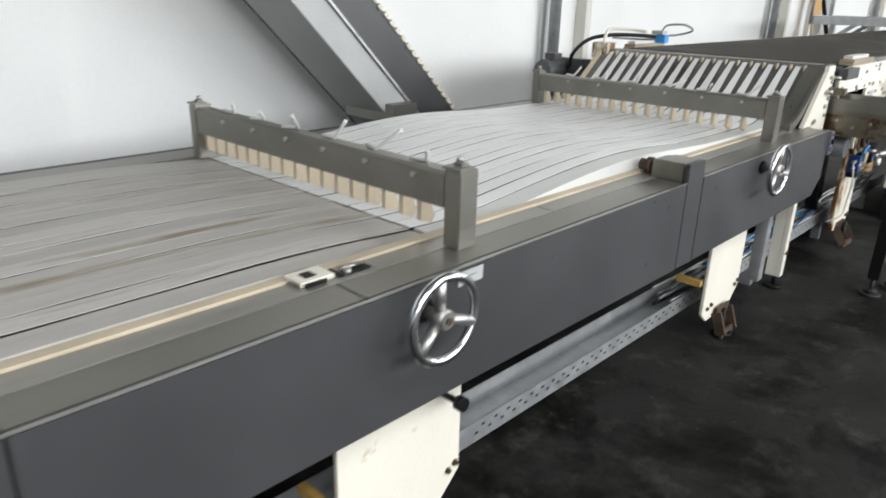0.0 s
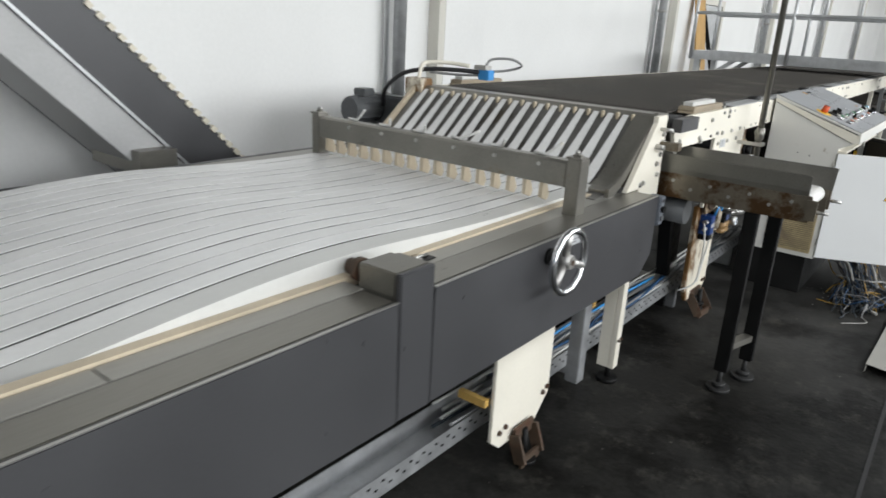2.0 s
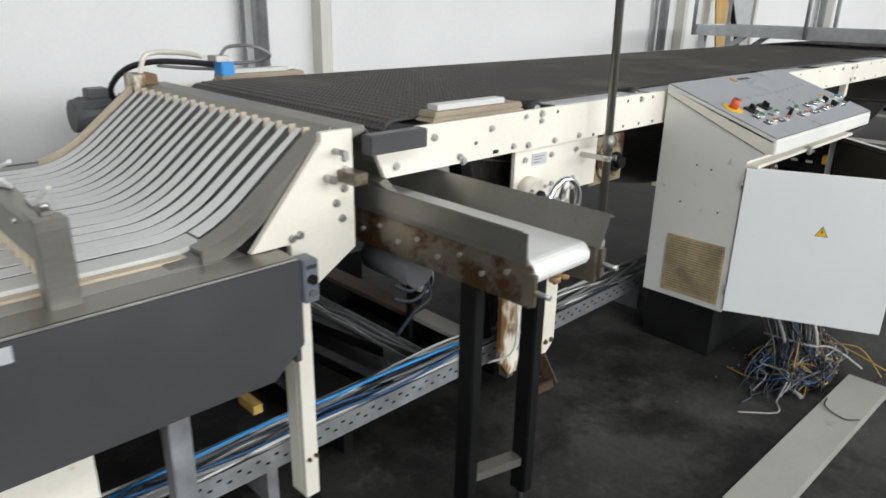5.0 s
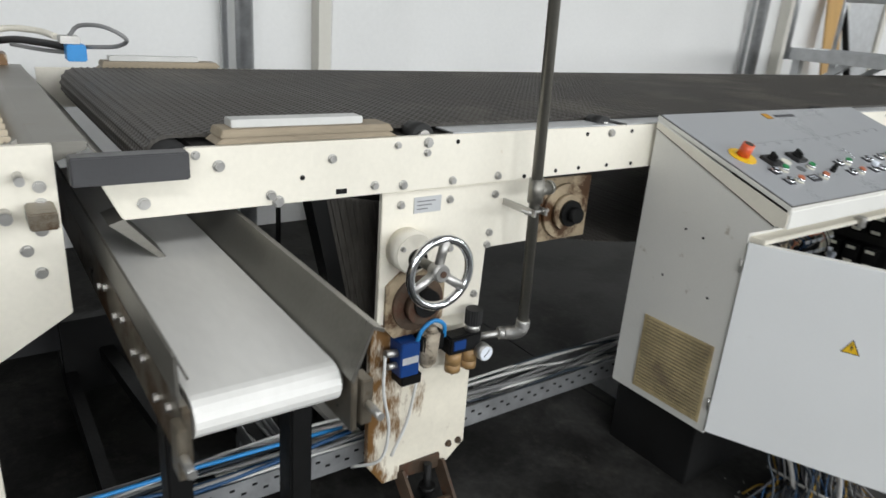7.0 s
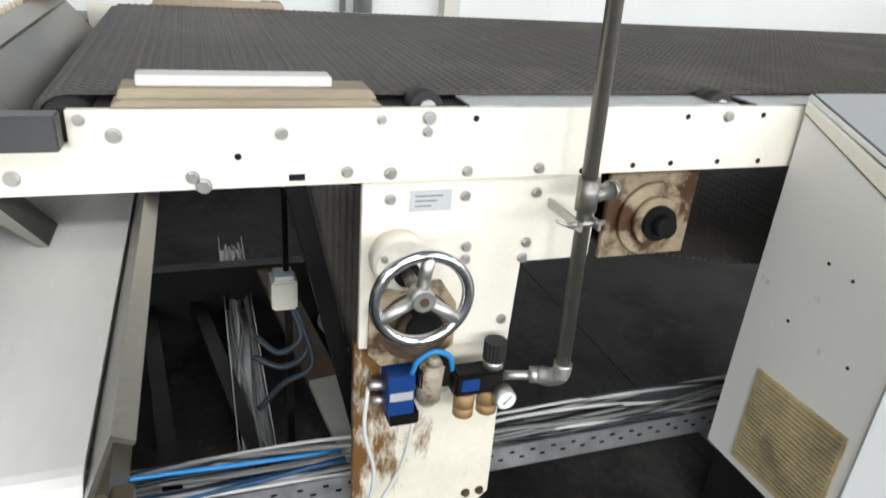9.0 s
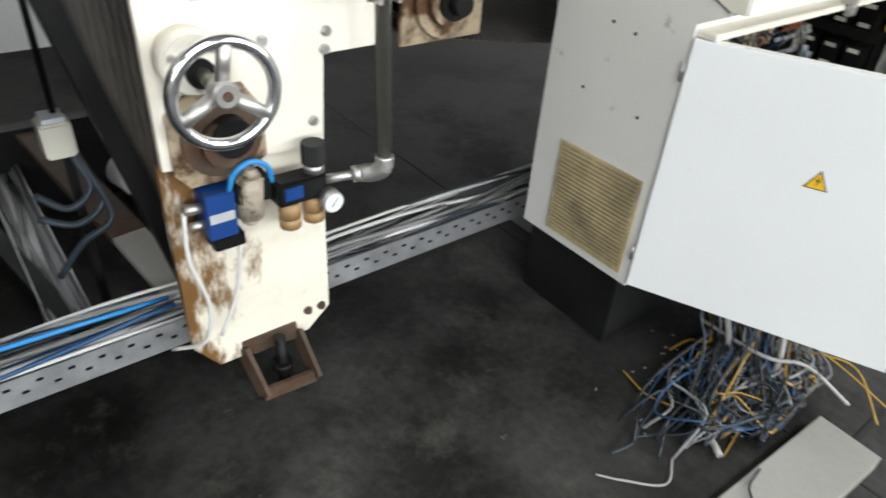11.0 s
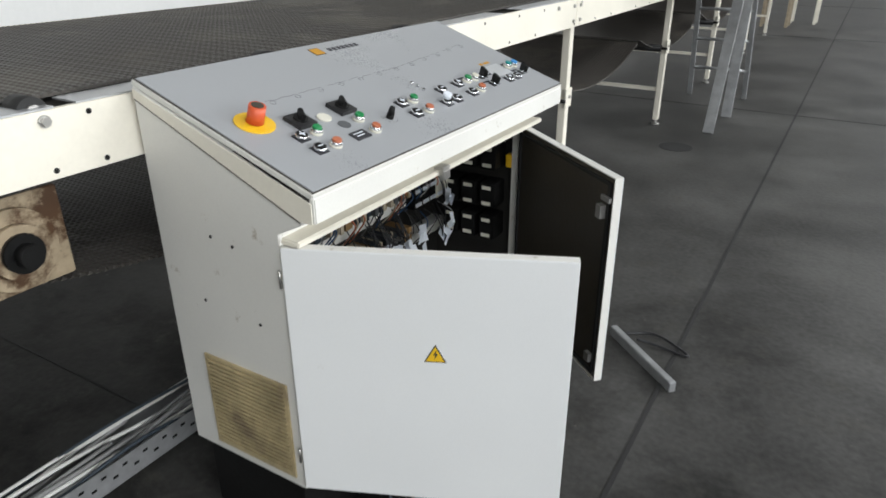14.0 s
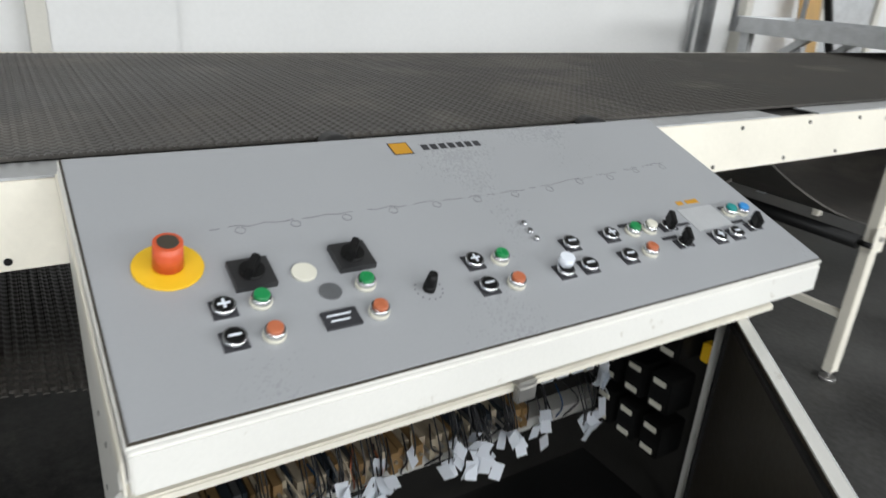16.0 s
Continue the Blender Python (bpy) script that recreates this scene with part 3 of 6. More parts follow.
for ry_, rz_ in ((2.204, 0.93), (2.315, 0.886), (2.461, 0.821), (2.702, 0.89), (2.20, 0.70), (1.62, 0.88), (3.95, 0.74), (0.6, 0.74)):
    part("rivet", cyls(((FX, ry_, rz_), (FX + 0.0016, ry_, rz_), 0.007)), M_GREY, table)
# legs
for y0, y1 in ((0.94, 1.40), (3.12, 3.525)):
    part("leg_plate", prisms([(y0, 0.62), (y0, 0.15), (y0 + 0.06, 0.10), (y1 - 0.10, 0.10), (y1, 0.20), (y1, 0.62)], "x", -0.855, -0.84), M_CREAM, table, "cream painted plate leg", 0.002)
    for by, bz in ((y1 - 0.05, 0.215), (y1 - 0.02, 0.23), (y0 + 0.05, 0.17), (y0 + 0.09, 0.18)):
        bolt(table, -0.84, by, bz, 0.009, M_RUST)
    fx, fy = -0.78, y0 + 0.19
    bm = bmesh.new()
    for a, b in (((fx, fy - 0.06, 0.02), (fx, fy + 0.07, 0.02)), ((fx, fy + 0.07, 0.02), (fx - 0.04, fy + 0.07, 0.13)), ((fx - 0.04, fy + 0.07, 0.13), (fx - 0.04, fy - 0.06, 0.13)), ((fx - 0.04, fy - 0.06, 0.13), (fx, fy - 0.06, 0.02))):
        bar(bm, a, b, 0.012, 0.05)
    part("foot_bracket", bm, M_RUST, table, "rusty levelling foot bracket")
    part("levelling_screw", cyls(((fx - 0.02, fy, 0), (fx - 0.03, fy, 0.14), 0.012), ((fx - 0.02, fy, 0.0), (fx - 0.02, fy, 0.018), 0.045)), M_BLACK, table)
    part("brace", boxes((-0.98, -0.86, y0 - 0.03, y0 - 0.005, 0.30, 0.33)), M_YBRACE, table)
    part("far_leg_plate", boxes((-2.25, -2.235, y0, y1, 0, 0.62)), M_CREAM, table)
part("clamp_knob", cyls(((-0.84, 1.32, 0.50), (-0.78, 1.32, 0.50), 0.010), ((-0.78, 1.32, 0.50), (-0.755, 1.32, 0.50), 0.022)), M_BLACK, table, "black clamping knob")
part("column", boxes((-0.86, -0.80, 3.70, 3.76, 0.17, 0.618)), M_GALV, table, "square grey steel column", 0.003)
part("underframe_beam", boxes((-1.0, -0.93, -2.6, 4.05, 0.52, 0.60), (-2.2, -2.1, -2.6, 4.05, 0.52, 0.60)), M_BLACK, table)
part("cross_beam", boxes((-2.1, -1.0, 1.0, 1.08, 0.52, 0.6), (-2.1, -1.0, 3.2, 3.28, 0.52, 0.6)), M_BLACK, table)
# Added black sheet gives the darkness under the table.
part("pit_panel", boxes((-1.75, -1.72, -2.6, 4.0, 0.25, 0.9)), M_BLACK, table, "black sheet standing in for the shade below the belt")


def finger_bar(y):
    b = thing("finger_bar", (-1.5, y, 0.95), "steel hold-down bar with pale fingers across the belt", "bar", "finger bars")
    for x, w in ((-0.845, 0.055), (-2.215, 0.045)):
        part("post", boxes((x, x + w, y - 0.035, y + 0.035, 0.952, 1.160)), M_STEEL, b, bevel=0.003)
        part("post_cap", boxes((x - 0.008, x + w + 0.003, y - 0.038, y + 0.018, 1.1605, 1.168), (x + 0.01, x + w - 0.012, y - 0.015, y + 0.01, 1.168, 1.176)), M_STEEL, b, bevel=0.002)
        part("clamp_bolt", cyls(((x + 0.02, y, 1.176), (x + 0.02, y, 1.19), 0.009)), M_ALU, b)
    part("beam", prisms([(y - 0.032, 1.055), (y - 0.032, 1.142), (y - 0.02, 1.150), (y + 0.025, 1.150), (y + 0.025, 1.142), (y - 0.022, 1.140), (y - 0.022, 1.055)], "x", -2.168, -0.848), M_STEEL, b, bevel=0.0015)
    for i in range(17):
        x = -0.96 - i * PITCH
        part("finger", prisms([(y - 0.02, 1.075), (y - 0.02, 0.995), (y + 0.02, 0.980), (y + 0.035, 1.0), (y + 0.0, 1.075)], "x", x + 0.001, x + 0.017), M_TAN, b)
    rnd = random.Random(int(y * 100))
    for i in range(6):
        x = -0.96 - i * 0.2
        a = rnd.uniform(-0.05, 0.05)
        h = rnd.uniform(0.02, 0.055)
        part("tie", tubes(0.006, [(x - 0.05, y + a * 0.3, 1.158), (x - 0.01, y + 0.01, 1.156), (x + 0.004, y + 0.012, 1.158), (x + 0.016 + abs(a), y + a, 1.162 + h)], n=7), M_PE, b, "bent white plastic tie")
        part("screw", cyls(((x, y - 0.032, 1.125), (x, y - 0.040, 1.125), 0.008), n=8), M_ALU, b)
    return b


finger_bar(1.345)
finger_bar(3.515)


def handwheel(x, y, z, r, stem, label, back):
    """A three-spoke wheel that turns about the x axis; back is the x of the face it sits on."""
    w = thing("handwheel", (back, y, z), label, "handwheel", "handwheels")
    bm = bmesh.new()
    ring(bm, (x, y, z), (1, 0, 0), r - 0.012, 0.012, 48, 14)
    part("rim", bm, M_CHROME, w, "bright polished rim")
    bm = bmesh.new()
    cyl(bm, (x - 0.03, y, z), (x + 0.012, y, z), 0.024, 24)
    part("hub", bm, M_ALU, w, bevel=0.003)
    part("hub_bore", cyls(((x + 0.0125, y, z), (x + 0.016, y, z), 0.009)), M_RUST, w)
    for k in range(3):
        a = radians(stem + 120 * k)
        part("spoke", cyls(((x - 0.012, y + 0.018 * math.cos(a), z + 0.018 * math.sin(a)), (x, y + (r - 0.014) * math.cos(a), z + (r - 0.014) * math.sin(a)), 0.013, ), n=12), M_ALU, w)
    part("shaft", cyls(((back, y, z), (x - 0.02, y, z), 0.014)), M_STEEL, w)
    part("collar", cyls(((back, y, z), (back + 0.012, y, z), 0.028), n=24), M_BLACK, w)
    return w


handwheel(-0.63, 1.10, 0.885, 0.114, 100, "three-spoke polished handwheel on the grey side panel", FX)
handwheel(-0.63, 3.155, 0.902, 0.114, 100, "three-spoke polished handwheel on the grey side panel", FX)
for ly in (1.255, 3.325):
    lab = thing("rating_label", (FX, ly, 0.91), "small white adhesive label on the grey panel", "label", "panel labels")
    part("sticker", boxes((FX + 0.001, FX + 0.003, ly - 0.035, ly + 0.055, 0.905, 0.942)), M_LABEL, lab)
    part("print", boxes((FX + 0.003, FX + 0.0036, ly - 0.025, ly + 0.03, 0.925, 0.928), (FX + 0.003, FX + 0.0036, ly - 0.025, ly + 0.01, 0.915, 0.918)), M_PENCIL, lab)
sw = thing("switch_box", (FX, 4.085, 0.84), "small grey push-button box on the panel end", "switch", )
part("housing", boxes((FX - 0.05, FX + 0.012, 4.0705, 4.118, 0.825, 0.95)), M_SWITCH, sw, bevel=0.004)
part("button", cyls(((FX + 0.012, 4.094, 0.895), (FX + 0.024, 4.094, 0.895), 0.014)), M_BLACK, sw)
part("button", cyls(((FX + 0.012, 4.094, 0.855), (FX + 0.02, 4.094, 0.855), 0.012)), M_MOTOR, sw)
part("name_strip", boxes((FX + 0.0125, FX + 0.0135, 4.078, 4.11, 0.925, 0.937)), M_INK, sw)

# ---- inclined elevator behind the table ----
EL = thing("elevator_conveyor", (-3.05, 3.3, 0), "steep grey elevator conveyor with pale cleats against the wall", "conveyor")


def along(y, z, s):
    return (y - 0.7071 * s, z + 0.7071 * s)


def slanted(name, off0, off1, x0, x1, mat, label="", s0=-0.2, s1=5.2):
    n0, n1 = off0 * 0.7071, off1 * 0.7071
    base = (3.575, 0.86)
    a, b = along(base[0] - n0, base[1] - n0, s0), along(base[0] - n0, base[1] - n0, s1)
    c, d = along(base[0] - n1, base[1] - n1, s1), along(base[0] - n1, base[1] - n1, s0)
    part(name, prisms([a, b, c, d], "x", x0, x1), mat, EL, label, 0.003)


slanted("belt_guard", 0.0, 0.25, -3.0, -2.98, M_GREY, "dark grey side sheet")
slanted("edge_strip", 0.236, 0.252, -2.978, -2.965, M_GALV, "bright folded edge")
slanted("carrier_sheet", 0.2525, 0.42, -3.47, -2.985, M_CARRIER, "lighter grey carrier sheet")
slanted("back_guard", 0.0, 0.42, -3.5, -3.48, M_GREY)
slanted("belt", 0.02, 0.05, -3.47, -3.01, M_PE)
for i in range(78):
    s = -0.15 + 0.066 * i
    y, z = along(3.575 - 0.010, 0.86 - 0.010, s)
    bm = boxes((-3.02, -2.968, -0.017, 0.017, 0, 0.026))
    bm.transform(Matrix.Translation((0, y, z)) @ Matrix.Rotation(radians(45), 4, "X") @ Matrix.Rotation(radians(-90), 4, "X"))
    part("cleat", bm, M_CLEAT, EL)
part("support", boxes((-3.5, -3.42, 3.35, 3.43, 0, 0.85), (-3.08, -3.0, 3.35, 3.43, 0, 0.7)), M_GREY, EL)
part("foot_box", boxes((-3.4, -2.9, 2.98, 3.18, 0.80, 0.92)), M_STEEL, EL, bevel=0.004)

# ---- cream frame of the belt conveyor ----
RX = -0.805
conv = thing("belt_conveyor", (-1.55, 8.0, 0), "long cream-framed conveyor with a dark ribbed belt", "conveyor")
part("side_plate", prisms([(3.985, 0.957), (4.225, 1.235), (4.225, 1.262), (4.335, 1.262), (4.338, 0.90), (4.165, 0.795), (4.115, 0.795), (4.11, 0.957)], "x", -0.838, -0.815), M_CREAM, conv, "cream plate beside the slide", 0.002)
for by, bz in ((4.27, 1.05), (4.29, 1.0), (4.305, 1.145), (4.305, 1.18), (4.14, 0.98), (4.115, 0.975), (4.16, 0.90), (4.17, 0.87), (4.30, 1.09)):
    bolt(conv, -0.815, by, bz, 0.010)
part("stop_pin", boxes((-0.815, -0.73, 4.275, 4.325, 1.115, 1.15)), M_STEEL_RUST, conv, bevel=0.003)
part("stop_pin", cyls(((-0.815, 4.27, 1.205), (-0.76, 4.27, 1.205), 0.009)), M_ALU, conv)
part("stop_pin", cyls(((-0.815, 4.24, 1.13), (-0.775, 4.24, 1.13), 0.012)), M_ALU, conv)
part("slide_leg", boxes((-0.84, -0.815, 4.115, 4.165, 0.075, 0.795), (-0.90, -0.841, 4.115, 4.127, 0.075, 0.795)), M_CREAM, conv, "slim cream angle leg", 0.002)
part("slide_foot", cyls(((-0.85, 4.14, 0), (-0.85, 4.14, 0.02), 0.05), ((-0.85, 4.14, 0.02), (-0.85, 4.14, 0.09), 0.012)), M_BLACK, conv)
for bz in (0.22, 0.225):
    bolt(conv, -0.815, 4.13 + (bz - 0.22) * 5, bz, 0.006, M_RUST)
part("brace", boxes((-1.0, -0.905, 4.0, 4.03, 0.40, 0.43)), M_YBRACE, conv)
# side rails in sections
rail_z0, rail_z1 = 1.096, 1.243
part("side_rail", prisms([(4.415, 1.172), (4.45, rail_z0), (6.62, rail_z0), (6.62, rail_z1), (4.585, rail_z1), (4.585, 1.185), (4.415, 1.185)], "x", RX - 0.02, RX), M_CREAM, conv, "cream painted side rail", 0.002)
edges_y = [6.624, 9.02, 11.4, 13.75, 16.1, 18.4]
for a, b in zip(edges_y, edges_y[1:]):
    part("side_rail", boxes((RX - 0.02, RX, a, b - 0.004, rail_z0, rail_z1)), M_CREAM, conv, "cream painted side rail", 0.002)
part("far_side_rail", boxes((-2.33, -2.31, 4.45, 18.4, rail_z0, rail_z1)), M_CREAM, conv)
for y, z, r in ((4.605, 1.227, 0.008), (4.655, 1.20, 0.011), (4.933, 1.199, 0.0095), (5.12, 1.223, 0.0075), (5.215, 1.225, 0.0115), (5.213, 1.198, 0.0085), (5.055, 1.121, 0.0095), (5.142, 1.115, 0.0105), (5.304, 1.114, 0.0095), (5.467, 1.115, 0.0095), (4.775, 1.121, 0.010), (4.793, 1.104, 0.012)):
    bolt(conv, RX, y, z, r)
bolt(conv, RX, 4.493, 1.129, 0.011)
for y, z in ((4.855, 1.157), (5.313, 1.223), (5.572, 1.105), (5.82, 1.222), (6.03, 1.224), (5.70, 1.113), (5.80, 1.115), (5.93, 1.115), (6.05, 1.113)):
    part("rail_hole", cyls(((RX, y, z), (RX + 0.0015, y, z), 0.0065), n=12), M_BLACK, conv)
bolt(conv, RX, 5.93, 1.222, 0.011)
y = 7.55
while y < 18.0:
    bolt(conv, RX, y, 1.215, 0.010)
    for q in (0.35, 0.7, 1.0):
        part("rail_hole", cyls(((RX, y + q, 1.222), (RX + 0.0015, y + q, 1.222), 0.0065), n=10), M_BLACK, conv)
        part("rail_hole", cyls(((RX, y + q - 0.1, 1.113), (RX + 0.0015, y + q - 0.1, 1.113), 0.0065), n=10), M_BLACK, conv)
    y += 1.19
for jy in edges_y[1:-1]:
    for dy in (-0.05, 0.05):
        bolt(conv, RX, jy + dy, 1.21, 0.009)
        bolt(conv, RX, jy + dy, 1.13, 0.009)
part("dark_guard", boxes((-0.80, -0.755, 4.355, 4.58, 1.187, 1.246)), M_GREY, conv, "dark worn steel guard on the rail end", 0.003)
part("slot", boxes((RX, RX + 0.0015, 4.945, 4.975, 1.107, 1.12)), M_BLACK, conv)
part("slip_bed", boxes((-2.30, -0.83, 4.62, 18.4, 1.20, 1.232)), M_BED, conv, "steel slider bed")
# the ribbed belt: carrying run, nose and return
bm = bmesh.new()
outer = [(18.4, 1.254), (4.575, 1.254)] + [(4.575 - 0.058 * math.sin(radians(a)), 1.196 + 0.058 * math.cos(radians(a))) for a in range(20, 180, 20)] + [(4.575, 1.138), (4.75, 1.118)]
inner = [(4.75, 1.110), (4.575, 1.130)] + [(4.575 - 0.050 * math.sin(radians(a)), 1.196 + 0.050 * math.cos(radians(a))) for a in range(160, 0, -20)] + [(4.575, 1.246), (18.4, 1.246)]
prism(bm, outer + inner, "x", -2.215, -0.905)
part("belt", bm, M_MESH, conv, "dark grey-brown ribbed rubber belt")


def rib(bm, y, z, up=1.0):
    prism_pts = [(y, z), (y + 0.004, z + 0.0036 * up), (y + 0.010, z + 0.0036 * up), (y + 0.014, z)]
    lo = [bm.verts.new((-2.213, *p)) for p in prism_pts]
    hi = [bm.verts.new((-0.907, *p)) for p in prism_pts]
    for k in range(4):
        bm.faces.new((lo[k], hi[k], hi[(k + 1) % 4], lo[(k + 1) % 4]))
    bm.faces.new(lo)
    bm.faces.new(hi[::-1])


for k in range(230):
    bm = bmesh.new()
    rib(bm, 4.585 + 0.022 * k, 1.2535)
    part("belt_rib", bm, M_MESH, conv)
bm = bmesh.new()
for k in range(230, 620):
    rib(bm, 4.585 + 0.022 * k, 1.2535)
tagged(part("belt_ribs", bm, M_MESH, conv, "fine cross ribs of the belt"), kind="stuff")
bm = bmesh.new()
for k in range(7):
    a = radians(12 + 24 * k)
    q = bmesh.new()
    rib(q, -0.007, 0.0575)
    q.transform(Matrix.Translation((0, 4.575, 1.196)) @ Matrix.Rotation(a, 4, "X"))
    tmp = bpy.data.meshes.new("nose_rib")
    q.to_mesh(tmp)
    q.free()
    bm.from_mesh(tmp)
    bpy.data.meshes.remove(tmp)
part("nose_ribs", bm, M_MESH, conv, "belt ribs bent round the nose roller")
part("nose_roller", cyls(((-2.28, 4.575, 1.196), (-0.84, 4.575, 1.196), 0.047), n=24), M_RUBBER, conv)
for hy in (5.22, 5.93, 6.64, 7.35):
    part("roller_end", cyls(((-0.90, hy, 1.235), (-0.84, hy, 1.235), 0.034), n=20), M_RUBBER, conv)
    part("roller_cap", cyls(((-0.84, hy, 1.235), (-0.832, hy, 1.235), 0.018), n=16), M_ALU, conv)
for a in (5.30, 6.01, 6.72, 7.43, 8.3, 9.2, 10.1):
    part("edge_sheet", boxes((-0.90, -0.812, a, a + 0.66, 1.2435, 1.2475)), M_GALV, conv, "grey cover sheet beside the belt")


def sag(name, y0, y1, ymin, zmin, k):
    bm = bmesh.new()
    ys = span(y0, y1, 0.12)
    top = [(y, zmin + k * (y - ymin) ** 2) for y in ys]
    low = [(y, zmin - 0.008 + k * (y - ymin) ** 2) for y in reversed(ys)]
    prism(bm, top + low, "x", -2.19, -0.93)
    part(name, bm, M_MESH, conv, "slack return run of the belt")


bm = bmesh.new()
for k in range(122):
    yy = 5.38 + 0.022 * k
    rib(bm, yy, 0.7395 + 0.14 * (yy - 6.693) ** 2)
tagged(part("return_ribs", bm, M_MESH, conv, "cross ribs on the slack return run"), kind="stuff")
sag("return_belt", 5.36, 8.10, 6.7, 0.74, 0.14)
sag("return_belt", 8.12, 10.80, 9.85, 0.62, 0.18)
sag("return_belt", 10.86, 13.05, 11.95, 0.63, 0.14)
sag("return_belt", 13.1, 15.4, 14.25, 0.63, 0.14)
BAR_Y0, BAR_Y1 = 4.950, 5.138
part("return_belt", prisms([(4.75, 1.118), (5.36, 0.99), (5.36, 0.982), (4.75, 1.11)], "x", -2.19, -0.93), M_MESH, conv, "slack return run of the belt")
part("take_up_frame", prisms([(BAR_Y0, 1.06), (BAR_Y0 + 0.045, 1.06), (BAR_Y1 + 0.045, 0.24), (BAR_Y1, 0.24)], "x", -1.04, -0.97), M_BLACK, conv, "black slanted side bar of the belt take-up")
part("take_up_belt", prisms([(BAR_Y0 + 0.047, 1.06), (BAR_Y0 + 0.40, 1.06), (BAR_Y1 + 0.30, 0.26), (BAR_Y1 + 0.047, 0.26)], "x", -1.035, -1.025), M_MESH, conv, "dark belt loop hanging below the frame")
bm = bmesh.new()
for k in range(14):
    bar(bm, (-1.023, BAR_Y0 + 0.06 + 0.023 * k, 1.05), (-1.023, BAR_Y1 + 0.06 + 0.017 * k, 0.27), 0.010, 0.006)
tagged(part("take_up_ribs", bm, M_MESH, conv), kind="stuff")
for ly in (9.05, 11.4, 13.6, 16.1, 18.3):
    part("frame_leg", boxes((-0.88, -0.835, ly - 0.03, ly + 0.03, 0.045, 1.095)), M_CREAM, conv, "cream square leg", 0.003)
    part("leg_foot", cyls(((-0.857, ly, 0), (-0.857, ly, 0.014), 0.035), ((-0.857, ly, 0.014), (-0.857, ly, 0.05), 0.009)), M_ALU, conv)
    part("far_leg", boxes((-2.32, -2.275, ly - 0.03, ly + 0.03, 0, 1.095)), M_CREAM, conv)
    part("cross_tie", boxes((-2.27, -0.885, ly - 0.015, ly + 0.015, 0.30, 0.33)), M_CREAM, conv)
    part("roller_bracket", boxes((-0.834, -0.825, ly - 0.05, ly + 0.04, 0.63, 0.74)), M_CREAM, conv)
    part("idler_roller", cyls(((-2.2, ly - 0.10, 0.68), (-0.86, ly - 0.10, 0.68), 0.03), ((-0.86, ly - 0.10, 0.68), (-0.81, ly - 0.10, 0.68), 0.012)), M_BLACK, conv)
    bolt(conv, -0.825, ly, 0.69, 0.010)


def guide_pad(x0, x1):
    g = thing("guide_pad", (x0, 4.88, 1.243), "worn wooden guide block with a white plastic top", "guide block", "guide pads")
    for z0, z1, sh in ((1.2445, 1.258, 0.0), (1.2585, 1.277, 0.012)):
        part("board", prisms([(4.652 + sh, z0), (4.67, z1), (5.10, z1), (5.125 - sh, z0)], "x", x0, x1), M_WOOD, g, bevel=0.002)
    part("slider", boxes((x0 + 0.012, x1 - 0.018, 4.695, 5.03, 1.2775, 1.296)), M_PE, g, bevel=0.002)


guide_pad(-0.895, -0.815)
guide_pad(-2.31, -2.225)

# adjusting leg with its plates
part("upper_plate", prisms([(5.09, 1.092), (5.635, 1.092), (5.635, 0.886), (5.462, 0.886), (5.455, 0.675), (5.09, 0.70)], "x", -0.838, -0.82), M_CREAM, conv, "cream bearing plate with bolts", 0.002)
part("lower_plate", prisms([(5.085, 0.70), (5.462, 0.70), (5.466, 0.175), (5.40, 0.115), (5.15, 0.115), (5.09, 0.20)], "x", -0.865, -0.842), M_CREAM_DIRTY, conv, "greasy rust-streaked cream plate leg", 0.002)
for by, bz in ((5.148, 1.054), (5.311, 1.054), (5.477, 1.054), (5.324, 0.935), (5.468, 0.935), (5.463, 0.897), (5.43, 0.74), (5.324, 0.905)):
    bolt(conv, -0.82, by, bz, 0.0095)
for by in (5.40, 5.44):
    bolt(conv, -0.842, by, 0.185, 0.010, M_RUST)
part("type_plate", boxes((-0.8195, -0.817, 5.190, 5.280, 1.025, 1.071)), M_LABEL, conv, "blank metal rating plate")
for k in range(3):
    part("plate_print", boxes((-0.817, -0.8164, 5.20, 5.26 - 0.012 * k, 1.057 - 0.011 * k, 1.060 - 0.011 * k)), M_PENCIL, conv)
part("boss", cyls(((-0.82, 5.165, 0.93), (-0.76, 5.165, 0.93), 0.060), n=28), M_CREAM, conv, bevel=0.004)
for q in range(3):
    bolt(conv, -0.76, 5.165 + 0.045 * math.cos(0.6 + 2.094 * q), 0.93 + 0.045 * math.sin(0.6 + 2.094 * q), 0.006)
part("rusty_hub", cyls(((-0.842, 5.215, 0.755), (-0.80, 5.215, 0.755), 0.085), ((-0.80, 5.215, 0.75), (-0.775, 5.215, 0.75), 0.05), n=28), M_RUST, conv, "greasy rusted bearing hub")
part("bearing_dark", cyls(((-0.80, 5.225, 0.765), (-0.765, 5.225, 0.765), 0.042), n=24), M_BLACK, conv)
part("hub_flange", prisms([(5.11, 0.69), (5.11, 0.82), (5.16, 0.86), (5.27, 0.86), (5.31, 0.80), (5.31, 0.69), (5.25, 0.655), (5.14, 0.655)], "x", -0.8195, -0.81), M_PLATE, conv)
bm = bmesh.new()
for a, b in (((-0.775, 5.23, 0.015), (-0.765, 5.375, 0.015)), ((-0.765, 5.375, 0.015), (-0.835, 5.36, 0.14)), ((-0.835, 5.36, 0.14), (-0.845, 5.21, 0.14)), ((-0.845, 5.21, 0.14), (-0.775, 5.23, 0.015))):
    bar(bm, a, b, 0.012, 0.05)
